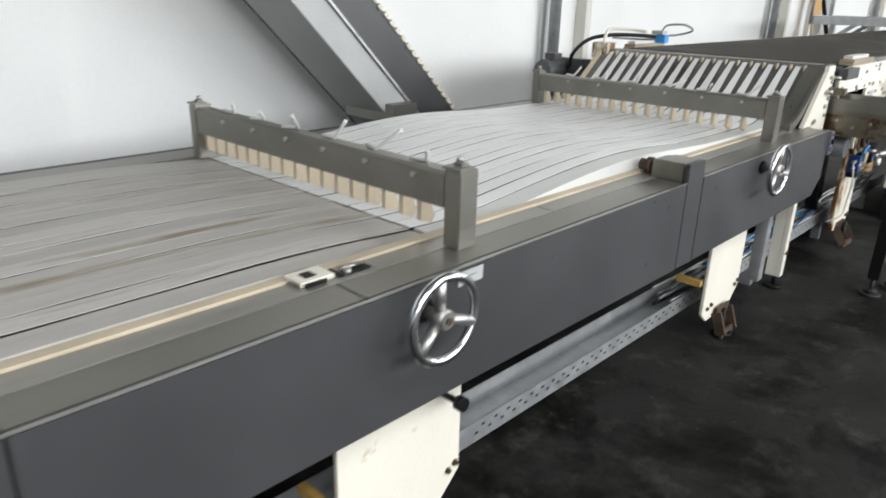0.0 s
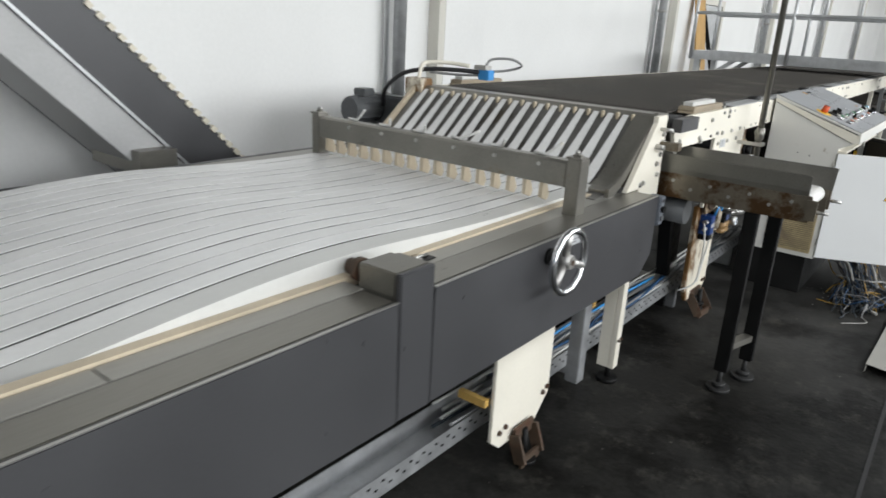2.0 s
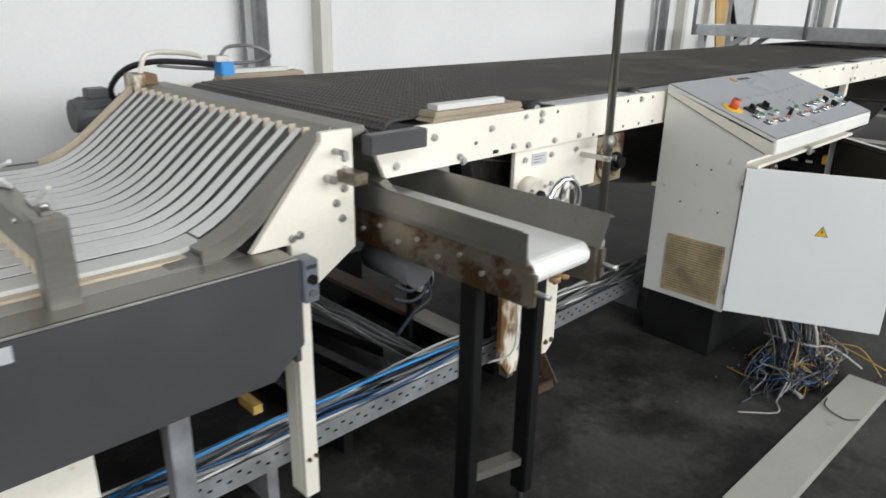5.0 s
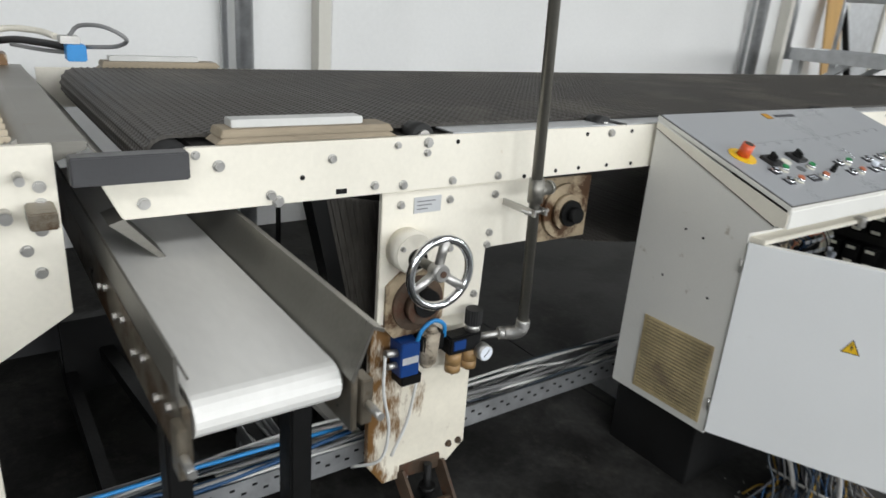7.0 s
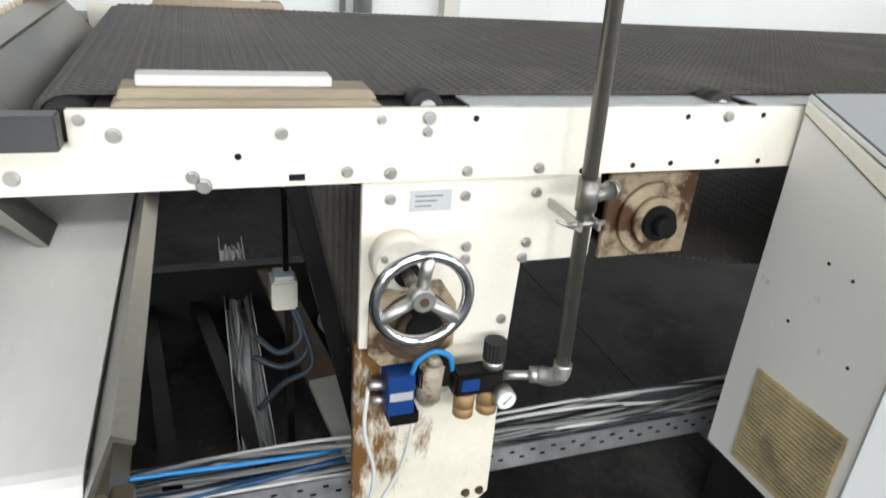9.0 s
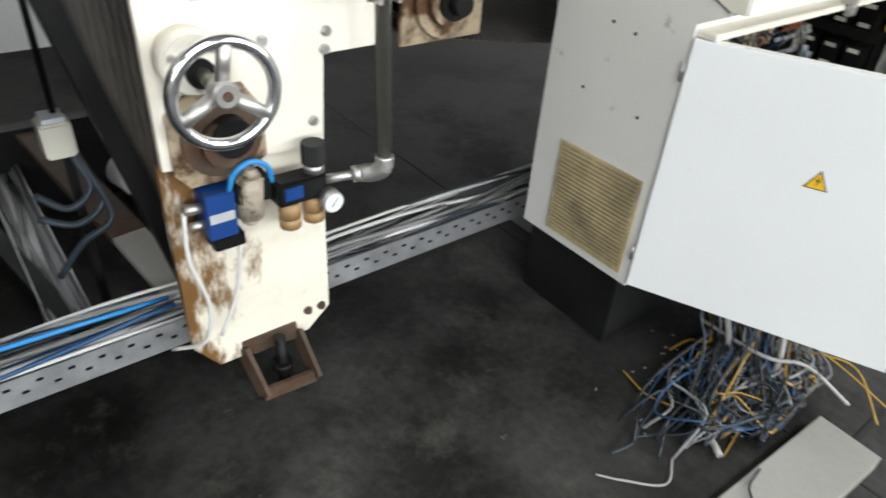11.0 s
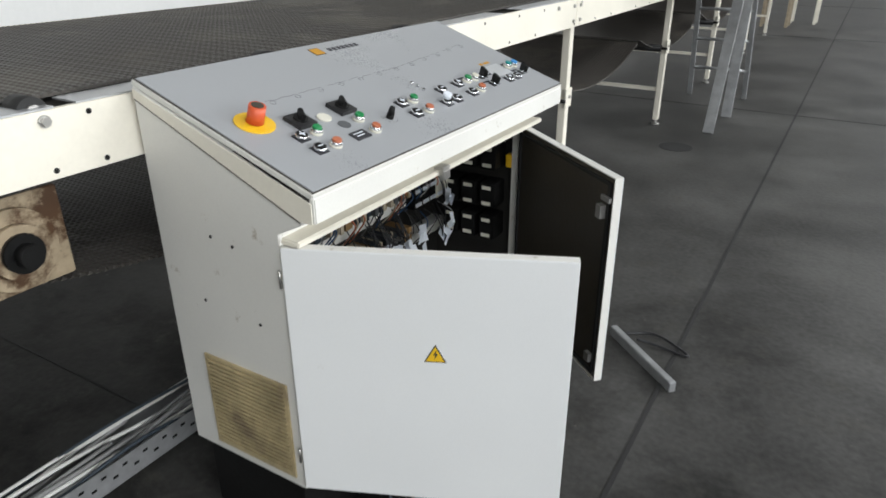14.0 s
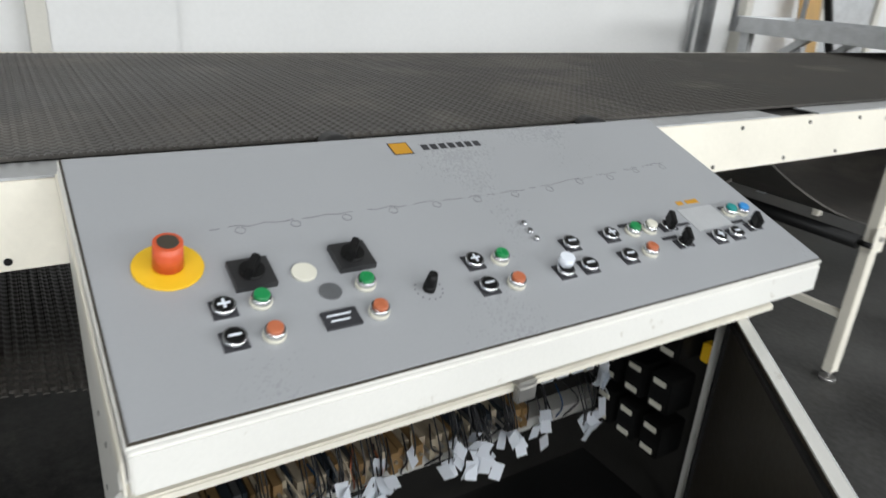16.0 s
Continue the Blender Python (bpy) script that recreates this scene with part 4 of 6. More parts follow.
part("foot_bracket", bm, M_RUST, conv, "rusty open foot bracket")
part("levelling_screw", cyls(((-0.80, 5.30, 0), (-0.81, 5.30, 0.16), 0.014), ((-0.805, 5.30, 0.06), (-0.805, 5.30, 0.08), 0.028)), M_BLACK, conv)
part("drive_plate", boxes((-0.905, -0.89, 5.71, 5.965, 0.84, 1.06)), M_PLATE, conv, "oily square bearing plate", 0.003)
part("drive_bearing", cyls(((-0.89, 5.84, 0.945), (-0.875, 5.84, 0.945), 0.095), ((-0.875, 5.84, 0.945), (-0.855, 5.84, 0.945), 0.062), n=28), M_PLATE, conv)
part("drive_shaft", cyls(((-0.855, 5.84, 0.945), (-0.81, 5.84, 0.945), 0.026), ((-0.855, 5.84, 0.945), (-0.84, 5.84, 0.945), 0.045), n=20), M_BLACK, conv)
part("drive_drum", cyls(((-2.25, 5.84, 0.945), (-0.906, 5.84, 0.945), 0.08), n=24), M_BLACK, conv)
handwheel(-0.645, 5.172, 0.915, 0.105, 85, "three-spoke handwheel in front of the cream leg", -0.76)
# machinery below the frame
rb = thing("lower_roller_unit", (-1.5, 5.1, 0.15), "dark lower frame with a white roller and rusty bars", "machine frame")
part("roller", cyls(((-1.52, 5.165, 0.367), (-1.40, 5.20, 0.36), 0.058), n=28), M_PE, rb, "white plastic roller")
part("roller_hub", cyls(((-1.40, 5.20, 0.36), (-1.392, 5.2024, 0.3596), 0.035), n=20), M_BLACK, rb)
bm = bmesh.new()
bar(bm, (-2.1, 5.0, 0.30), (-1.36, 5.105, 0.235), 0.10, 0.022)
part("bar", bm, M_RUST, rb, "rusted flat bar")
bm = bmesh.new()
bar(bm, (-1.36, 5.105, 0.235), (-1.06, 5.145, 0.205), 0.095, 0.02)
part("bar", bm, M_LID, rb, "pale painted end of the flat bar")
bm = bmesh.new()
bar(bm, (-2.1, 4.72, 0.16), (-1.02, 4.9, 0.16), 0.05, 0.05)
bar(bm, (-2.1, 4.55, 0.16), (-1.02, 4.66, 0.16), 0.05, 0.05)
part("beam", bm, M_BLACK, rb)
for sy in (4.40, 5.25):
    part("skid", boxes((-2.25, -1.0, sy, sy + 0.04, 0.0, 0.1)), M_BLACK, rb)
part("stand", boxes((-2.1, -2.04, 4.4, 5.3, 0.0, 0.32)), M_BLACK, rb)
part("stand", boxes((-1.48, -1.44, 5.16, 5.20, 0.0, 0.31)), M_BLACK, rb)
jb = thing("junction_box", (-1.45, 4.92, 0.2), "white junction box with grey cables below the frame", "junction box")
part("case", boxes((-1.33, -1.25, 4.945, 5.015, 0.565, 0.655)), M_WHITEBTN, jb, bevel=0.006)
part("stem", boxes((-1.31, -1.29, 4.985, 5.005, 0.0, 0.5645)), M_BLACK, jb)
part("upper_stem", cyls(((-1.30, 4.99, 0.655), (-1.30, 4.99, 1.09), 0.008)), M_BLACK, jb)
part("lid", boxes((-1.32, -1.26, 4.955, 5.005, 0.6555, 0.667)), M_PAPER, jb)
part("cable", tubes(0.009, [(-1.27, 5.0, 0.565), (-1.24, 5.02, 0.48), (-1.25, 4.96, 0.43), (-1.30, 4.90, 0.46)], [(-1.29, 5.01, 0.565), (-1.24, 5.04, 0.44), (-1.25, 4.97, 0.38), (-1.29, 4.89, 0.40)], [(-1.27, 5.01, 0.565), (-1.22, 5.05, 0.40), (-1.24, 4.97, 0.33), (-1.28, 4.90, 0.22)]), M_WIRE_SLATE, jb)

# the far sections stand slightly out of line with the first one
for o in conv.children:
    if max(v.co.y for v in o.data.vertices) > 7.0:
        for v in o.data.vertices:
            v.co.x -= 0.008 * max(0.0, v.co.y - 6.2)

# ---- compressed-air unit on the leg ----
air = thing("air_regulator", (-0.75, 5.35, 0.55), "dirty compressed-air regulator with blue valve and gauge", "regulator")
part("body", boxes((-0.80, -0.745, 5.30, 5.42, 0.585, 0.645)), M_BLACK, air, bevel=0.006)
part("body_band", boxes((-0.747, -0.742, 5.315, 5.36, 0.60, 0.632)), M_BLUE, air, bevel=0.002)
part("body", boxes((-0.83, -0.77, 5.22, 5.30, 0.60, 0.66)), M_BLACK, air, bevel=0.006)
bm = bmesh.new()
cyl(bm, (-0.77, 5.40, 0.645), (-0.77, 5.40, 0.665), 0.024, 20)
part("knob_collar", bm, M_ALU, air)
bm = bmesh.new()
prism(bm, [(-0.77 + (0.027 if k % 2 else 0.0245) * math.cos(0.15708 * k), 5.40 + (0.027 if k % 2 else 0.0245) * math.sin(0.15708 * k)) for k in range(40)], "z", 0.665, 0.715)
part("adjusting_knob", bm, M_RUBBER, air, "ribbed black knob")
for by in (5.335, 5.395):
    part("bowl", cyls(((-0.77, by, 0.585), (-0.77, by, 0.545), 0.025), ((-0.77, by, 0.545), (-0.77, by, 0.52), 0.025, ), n=20), M_OCHRE, air, "amber filter bowl")
    part("drain", cyls(((-0.77, by, 0.52), (-0.77, by, 0.508), 0.008), n=10), M_BLACK, air)
part("gauge_case", cyls(((-0.745, 5.418, 0.583), (-0.715, 5.418, 0.583), 0.026), n=28), M_ALU, air)
part("gauge_dial", cyls(((-0.715, 5.418, 0.583), (-0.713, 5.418, 0.583), 0.0225), n=28), M_PAPER, air, "white gauge dial")
bm = bmesh.new()
bar(bm, (-0.7122, 5.410, 0.574), (-0.7122, 5.429, 0.595), 0.0025, 0.0015)
part("gauge_needle", bm, M_INK, air)
part("valve_block", boxes((-0.842, -0.775, 5.15, 5.215, 0.535, 0.645)), M_BLUE, air, "blue solenoid valve", 0.003)
part("valve_label", boxes((-0.775, -0.7735, 5.155, 5.21, 0.578, 0.60)), M_LABEL, air)
part("valve_base", boxes((-0.842, -0.78, 5.16, 5.23, 0.50, 0.534)), M_BLACK, air, bevel=0.003)
part("valve_port", cyls(((-0.80, 5.15, 0.61), (-0.80, 5.11, 0.615), 0.012), ((-0.80, 5.15, 0.57), (-0.80, 5.12, 0.57), 0.010)), M_ALU, air)
part("blue_hose", tubes(0.0065, [(-0.78, 5.205, 0.645), (-0.77, 5.215, 0.685), (-0.765, 5.25, 0.708), (-0.77, 5.29, 0.685), (-0.78, 5.302, 0.64)]), M_SKYBLUE, air, "bright blue hose loop")
part("clear_hose", tubes(0.005, [(-0.80, 5.11, 0.61), (-0.78, 5.10, 0.5), (-0.79, 5.13, 0.36), (-0.80, 5.11, 0.25), (-0.87, 5.05, 0.2)], [(-0.79, 5.22, 0.5), (-0.80, 5.20, 0.36), (-0.80, 5.15, 0.25)]), M_WIRE_WHITE, air)
part("muffler", cyls(((-0.79, 5.25, 0.56), (-0.785, 5.255, 0.665), 0.030), ((-0.785, 5.255, 0.665), (-0.784, 5.256, 0.682), 0.018), ((-0.79, 5.25, 0.545), (-0.79, 5.25, 0.56), 0.02)), M_DUST, air, "dust-caked round silencer", 0.006)
pole = thing("air_pipe", (-0.704, 5.51, 0.63), "upright galvanised air pipe with elbow and clamp", "pipe")
part("riser", cyls(((-0.704, 5.545, 0.66), (-0.704, 5.388, HALL_Z), 0.0165), n=18), M_STEEL, pole)
part("tee", cyls(((-0.704, 5.533, 1.055), (-0.704, 5.531, 1.125), 0.023), ((-0.704, 5.532, 1.085), (-0.73, 5.60, 1.085), 0.018), ((-0.73, 5.60, 1.085), (-0.735, 5.615, 1.085), 0.022)), M_STEEL, pole)
part("clamp", boxes((-0.815, -0.672, 5.507, 5.514, 1.02, 1.04), (-0.73, -0.672, 5.550, 5.557, 1.02, 1.04)), M_ALU, pole)
part("clamp_screw", cyls(((-0.69, 5.49, 1.03), (-0.69, 5.575, 1.03), 0.006), ((-0.67, 5.49, 1.032), (-0.67, 5.45, 1.05), 0.004)), M_ALU, pole)
part("elbow", tubes(0.022, [(-0.704, 5.545, 0.675), (-0.705, 5.543, 0.645), (-0.72, 5.53, 0.628), (-0.74, 5.512, 0.622)], n=14), M_ALU, pole)
part("nipple", cyls(((-0.74, 5.512, 0.622), (-0.77, 5.42, 0.615), 0.011), ((-0.742, 5.508, 0.622), (-0.75, 5.488, 0.62), 0.02)), M_ALU, pole)

# ---- cross trough conveyor ----
tr = thing("trough_conveyor", (-0.6, 4.53, 0), "small stained steel trough conveyor with a white belt", "conveyor")
part("near_side", boxes((-1.7, -0.185, 4.400, 4.412, 0.885, 0.998)), M_STEEL_RUST, tr, "brown-stained steel side", 0.002)
part("near_lip", prisms([(4.412, 0.998), (4.400, 0.998), (4.396, 1.02), (4.395, 1.082), (4.40, 1.082), (4.402, 1.022)], "x", -1.7, -0.20), M_STEEL, tr)
part("near_cover", prisms([(4.398, 1.085), (4.398, 1.081), (4.416, 1.03), (4.419, 1.033)], "x", -1.7, -0.215), M_STEEL, tr)
part("far_side", boxes((-1.7, -0.17, 4.665, 4.677, 0.885, 0.998)), M_STEEL_RUST, tr, bevel=0.002)
part("far_guide", prisms([(4.655, 0.995), (4.660, 0.99), (4.694, 1.078), (4.712, 1.070), (4.714, 1.075), (4.692, 1.086)], "x", -1.7, -0.155), M_STEEL, tr, "sloping steel guide sheet")
bm = bmesh.new()
prof = [(-1.7, 1.004), (-0.215, 1.004)] + [(-0.215 + 0.034 * math.sin(radians(a)), 0.970 + 0.034 * math.cos(radians(a))) for a in range(20, 181, 20)] + [(-1.7, 0.936), (-1.7, 0.945), (-0.215, 0.945), (-0.215, 0.995), (-1.7, 0.995)]
prism(bm, prof, "y", 4.416, 4.652)
part("belt", bm, M_BELT, tr, "white belt with brownish wear")
part("end_roller", cyls(((-0.215, 4.42, 0.97), (-0.215, 4.66, 0.97), 0.024)), M_ALU, tr)
for i in range(8):
    x = -0.26 - i * 0.085
    part("side_bolt", cyls(((x, 4.400, 0.965 - 0.03 * (i % 2)), (x, 4.393, 0.965 - 0.03 * (i % 2)), 0.008), n=6), M_ALU, tr)
for ty0, ty1 in ((4.385, 4.3995), (4.678, 4.70)):
    part("tensioner", boxes((-0.20, -0.16, ty0, ty1, 0.90, 0.985)), M_STEEL_RUST, tr, bevel=0.002)
for ty in (4.392, 4.69):
    part("tension_screw", cyls(((-0.16, ty, 0.94), (-0.115, ty, 0.94), 0.007)), M_ALU, tr)
for lx, ly in ((-0.41, 4.435), (-0.355, 4.645)):
    part("leg", boxes((lx - 0.03, lx + 0.03, ly - 0.022, ly + 0.022, 0.10, 0.884)), M_BLACK, tr, "black square leg", 0.004)
    part("leg_foot", cyls(((lx, ly, 0), (lx, ly, 0.018), 0.055), ((lx, ly, 0.018), (lx, ly, 0.04), 0.03), ((lx, ly, 0.02), (lx, ly, 0.11), 0.011), n=20), M_RUBBER, tr)
bm = bmesh.new()
bar(bm, (-0.405, 4.458, 0.225), (-0.36, 4.622, 0.225), 0.045, 0.03)
part("leg_tie", bm, M_STEEL, tr)
part("under_channel", boxes((-1.7, -0.3, 4.43, 4.65, 0.885, 0.90)), M_STEEL_RUST, tr)
part("drive_motor", cyls(((-0.95, 4.52, 0.80), (-0.72, 4.52, 0.80), 0.06), n=20), M_MOTOR, tr)
part("chute", prisms([(4.42, 1.09), (4.52, 1.0), (4.53, 1.005), (4.45, 1.10)], "x", -0.90, -0.80), M_STEEL, tr)

# ---- cable trays ----


def cable_tray(x0, x1, y0, y1, z0, z1, label):
    t = thing("cable_tray", ((x0 + x1) / 2, (y0 + y1) / 2, 0), label, "cable tray", "cable trays")
    part("base", boxes((x0, x1, y0, y1, z0, z0 + 0.003)), M_GALV, t)
    for x in (x0, x1):
        part("side", boxes((x - 0.0015, x + 0.0015, y0, y1, z0 - 0.001, z1)), M_GALV, t, bevel=0.0)
    return t


trayA = cable_tray(-1.10, -0.95, -2.5, 6.9, 0.135, 0.215, "galvanised perforated cable tray full of grey cables")
for k in range(150):
    y = 1.6 + 0.034 * k
    part("slot", boxes((-0.9485, -0.9475, y, y + 0.016, 0.165 + (k % 2) * 0.022, 0.173 + (k % 2) * 0.022)), M_BLACK, trayA)
for y in (-2, 0.2, 4.05, 5.28, 6.4):
    part("bracket", boxes((-1.10, -0.95, y, y + 0.04, 0.0, 0.1335)), M_GALV, trayA)
trayB = thing("cable_tray", (-1.8, 4.88, 0), "narrow open galvanised tray with grey cables", "cable tray", "cable trays")
part("side", boxes((-2.6, -1.105, 4.83, 4.833, 0.13, 0.20), (-2.6, -1.105, 4.93, 4.933, 0.13, 0.20)), M_GALV, trayB)
part("base", boxes((-2.6, -1.105, 4.834, 4.929, 0.13, 0.133)), M_GALV, trayB)
part("bracket", boxes((-2.5, -2.46, 4.83, 4.93, 0, 0.1295), (-1.3, -1.26, 4.83, 4.93, 0, 0.1295)), M_GALV, trayB)
rnd = random.Random(4)
cab_mats = [M_WIRE_GREY, M_WIRE_GREY, M_WIRE_WHITE, M_WIRE_GREY, M_WIRE_SLATE, M_WIRE_WHITE]


def laid_cable(i, axis, a0, a1, c, width, z, mat, r):
    pts = []
    k = int(abs(a1 - a0) / 0.35) + 2
    off = rnd.uniform(-width, width)
    for j in range(k + 1):
        a = a0 + (a1 - a0) * j / k
        off = max(-width, min(width, off + rnd.uniform(-0.03, 0.03)))
        zz = z + rnd.uniform(0, 0.035)
        pts.append((c + off, a, zz) if axis == "y" else (a, c + off, zz))
    return tagged(part("cable", tubes(r, pts, n=6, steps=4), mat), "loose power cable lying in the tray", "cable", "tray cables")


for i in range(24):
    laid_cable(i, "y", rnd.uniform(3.0, 3.9), rnd.uniform(5.6, 6.85), -1.025, 0.06, 0.15 + 0.0025 * i, cab_mats[i % 6], rnd.uniform(0.005, 0.009))
for i in range(3):
    laid_cable(i, "y", 3.6, 5.1, -1.01, 0.05, 0.215, M_WIRE_BLUE if i else M_SKYBLUE, 0.007)
for i in range(9):
    laid_cable(i, "x", -2.55, -1.12, 4.882, 0.036, 0.142 + 0.003 * i, cab_mats[i % 4], 0.006)

# ---- parts behind the slide: motor, sensor, hoses ----
mot = thing("gear_motor", (-2.72, 4.3, 0.98), "dark grey electric motor beyond the slide", "motor")
part("stator", cyls(((-2.62, 4.12, 1.09), (-2.62, 4.34, 1.09), 0.075), n=24), M_MOTOR, mot, bevel=0.004)
for k in range(12):
    a = 6.283 * k / 12
    bm = bmesh.new()
    bar(bm, (-2.62 + 0.078 * math.cos(a), 4.15, 1.09 + 0.078 * math.sin(a)), (-2.62 + 0.078 * math.cos(a), 4.31, 1.09 + 0.078 * math.sin(a)), 0.005, 0.012)
    part("fin", bm, M_MOTOR, mot)
part("terminal_box", boxes((-2.66, -2.57, 4.19, 4.28, 1.166, 1.21)), M_MOTOR, mot, bevel=0.005)
part("gearbox", boxes((-2.69, -2.42, 4.345, 4.45, 1.0, 1.17)), M_MOTOR, mot, bevel=0.01)
part("pedestal", boxes((-2.68, -2.45, 4.15, 4.44, 0, 0.998)), M_GREY, mot)
sen = thing("sensor_bracket", (-2.0, 4.5, 1.26), "cream pipe bracket with blue sensor and black hoses", "sensor")
part("pipe", tubes(0.011, [(-2.26, 4.30, 1.25), (-2.26, 4.33, 1.36), (-2.24, 4.38, 1.385), (-2.15, 4.46, 1.385), (-2.05, 4.50, 1.375)], n=10), M_CREAM, sen)
part("sensor_head", boxes((-2.0, -1.93, 4.515, 4.575, 1.305, 1.36)), M_SKYBLUE, sen, "bright blue sensor block", 0.004)
part("sensor_body", boxes((-2.02, -1.94, 4.50, 4.56, 1.361, 1.385)), M_ALU, sen, bevel=0.003)
part("hose", tubes(0.013, [(-2.52, 4.30, 1.12), (-2.46, 4.25, 1.22), (-2.38, 4.30, 1.31), (-2.26, 4.38, 1.345), (-2.1, 4.46, 1.35), (-1.99, 4.53, 1.345)], n=10), M_WIRE_BLACK, sen)
part("cable", tubes(0.007, [(-1.96, 4.53, 1.385), (-1.94, 4.56, 1.42), (-1.85, 4.62, 1.425), (-1.82, 4.68, 1.39), (-1.90, 4.66, 1.36), (-1.97, 4.58, 1.35)], [(-2.24, 4.38, 1.33), (-2.1, 4.47, 1.325), (-1.95, 4.56, 1.33)], n=8), M_WIRE_GREY, sen)
part("mount", boxes((-2.32, -2.2, 4.26, 4.36, 1.20, 1.30)), M_CREAM_DIRTY, sen, bevel=0.004)

# ---- control desk ----
CX0, CX1, CY0, CY1, CZ0, CZ1 = -0.79, -0.378, 6.135, 7.43, 0.262, 0.958
desk = thing("control_desk", (-0.58, 6.78, 0), "off-white sloping control desk with both cabinet doors open", "control cabinet")
part("plinth", boxes((-0.78, -0.425, 6.168, 7.40, 0, CZ0 - 0.001)), M_PLINTH, desk, "black plinth", 0.003)
side_prof = [(CX0, CZ0), (CX1, CZ0), (CX1, 0.985), (-0.308, 1.02), (-0.308, 1.078), (CX0, 1.262)]
part("side_wall", prisms(side_prof, "y", CY0, CY0 + 0.012), M_CAB, desk, "dusty off-white side sheet", 0.002)
part("side_wall", prisms(side_prof, "y", CY1 - 0.012, CY1), M_CAB, desk, bevel=0.002)
part("back_wall", boxes((CX0, CX0 + 0.012, CY0 + 0.0125, CY1 - 0.0125, CZ0, 1.25)), M_CAB, desk)
# Inner sheet and bottom are coloured dark for the desk's interior shade.
part("inner_side", boxes((CX0 + 0.013, CX1 - 0.05, CY1 - 0.016, CY1 - 0.0125, CZ0 + 0.021, 0.98)), M_DESKSHADE, desk, "inner side sheet coloured dark for the shade inside")
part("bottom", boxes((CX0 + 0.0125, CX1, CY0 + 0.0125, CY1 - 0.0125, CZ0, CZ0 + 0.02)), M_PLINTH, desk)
part("front_top_rail", prisms([(CX1, 0.958), (CX1, 0.985), (-0.308, 1.02), (-0.30, 1.03), (-0.32, 1.04), (-0.40, 0.99), (-0.40, 0.93)], "y", CY0 + 0.0125, CY1 - 0.0125), M_CAB, desk, "cream folded rail above the doors", 0.001)
part("gutter", boxes((CX1 - 0.015, CX1 + 0.050, CY0 + 0.006, CY1 - 0.006, 0.9585, 0.974)), M_CREAM, desk, "yellowed sealing edge", 0.003)
part("door_post", boxes((CX1 - 0.04, CX1 - 0.002, CY1 - 0.05, CY1 - 0.0125, CZ0 + 0.02, 0.93)), M_CAB, desk)
part("door_post", boxes((CX1 - 0.04, CX1 - 0.002, CY0 + 0.0125, CY0 + 0.04, CZ0 + 0.02, 0.93)), M_CAB, desk)
part("lock_tongue", boxes((-0.345, -0.312, 6.715, 6.755, 0.9745, 0.984), (-0.327, -0.312, 6.715, 6.755, 0.945, 0.974)), M_ALU, desk, "small steel lock plate", 0.003)
# sloping lid: local u runs down the slope, v along the desk
U = Vector((0.52, 0, -0.183)).normalized()
N = Vector((0.183, 0, 0.52)).normalized()
DESK_M = Matrix((( U.x, 0, N.x, -0.791), (0, 1, 0, 6.137), (U.z, 0, N.z, 1.277), (0, 0, 0, 1)))
LU, LV = 0.551, 1.315


def on_desk(bm):
    bm.transform(DESK_M)
    return bm


lid = part("lid", on_desk(boxes((0, LU, 0, LV, -0.014, 0))), M_CAB, desk, "off-white lid edge with grime", 0.002)
part("lid_front", boxes((-0.286, -0.271, 6.139, 7.450, 1.028, 1.085)), M_CAB, desk, "white front apron with scratches", 0.003)
part("lid_end", prisms([(-0.788, 1.255), (-0.275, 1.075), (-0.275, 1.03), (-0.31, 1.03), (-0.788, 1.235)], "y", CY0 - 0.003, CY0 + 0.0), M_CREAM, desk)
part("control_panel", on_desk(boxes((0.006, LU - 0.006, 0.006, LV - 0.006, 0.001, 0.004))), M_PANEL, desk, "light grey operating panel", 0.001)
SURF = 0.004
part("panel_joint", on_desk(boxes((0.0025, LU - 0.0025, 0.0025, LV - 0.0025, 0.0004, 0.0012))), M_INNER, desk, "grimy joint round the panel")
part("lid_joint", prisms([(-0.786, 1.236), (-0.31, 1.031), (-0.31, 1.026), (-0.786, 1.231)], "y", CY0 - 0.0028, CY0 - 0.0005), M_INNER, desk, "dark gap under the lid")


def dy(v):
    return (v - 6.245) * 1.025 + max(0.0, 0.008 * (1 - (v - 6.3) / 0.5))


def du(u):
    return u * 1.019


def disc(u, v, r, h0, h1, n=24, r2=None):
    bm = bmesh.new()
    cyl(bm, (u, v, h0), (u, v, h1), r, n, r2)
    return on_desk(bm)


def plate(u, v, su, sv, h0, h1):
    return on_desk(boxes((u - su, u + su, v - sv, v + sv, h0, h1)))


# emergency stop
u, v = du(0.279), dy(6.338)
es = part("emergency_stop", disc(u, v, 0.047, SURF, SURF + 0.003, 40), M_YELLOW, desk, "yellow emergency-stop disc")
part("stop_stem", disc(u, v, 0.015, SURF + 0.003, 0.02), M_BLACK, es)
part("stop_head", disc(u, v, 0.0205, 0.009, 0.05, 32, 0.0195), M_RED, es, "red mushroom button")
part("stop_cap", disc(u, v, 0.014, 0.05, 0.0515, 28), M_INNER, es)


def lens_button(u, v, mat, label):
    b = part("push_button", disc(u, v, 0.0155, SURF, SURF + 0.006), M_WHITEBTN, desk, label)
    part("bezel", disc(u, v, 0.0145, SURF + 0.006, 0.018, 24, 0.0135), M_CHROME, b)
    part("lens", disc(u, v, 0.0115, 0.018, 0.023, 24, 0.0105), mat, b)


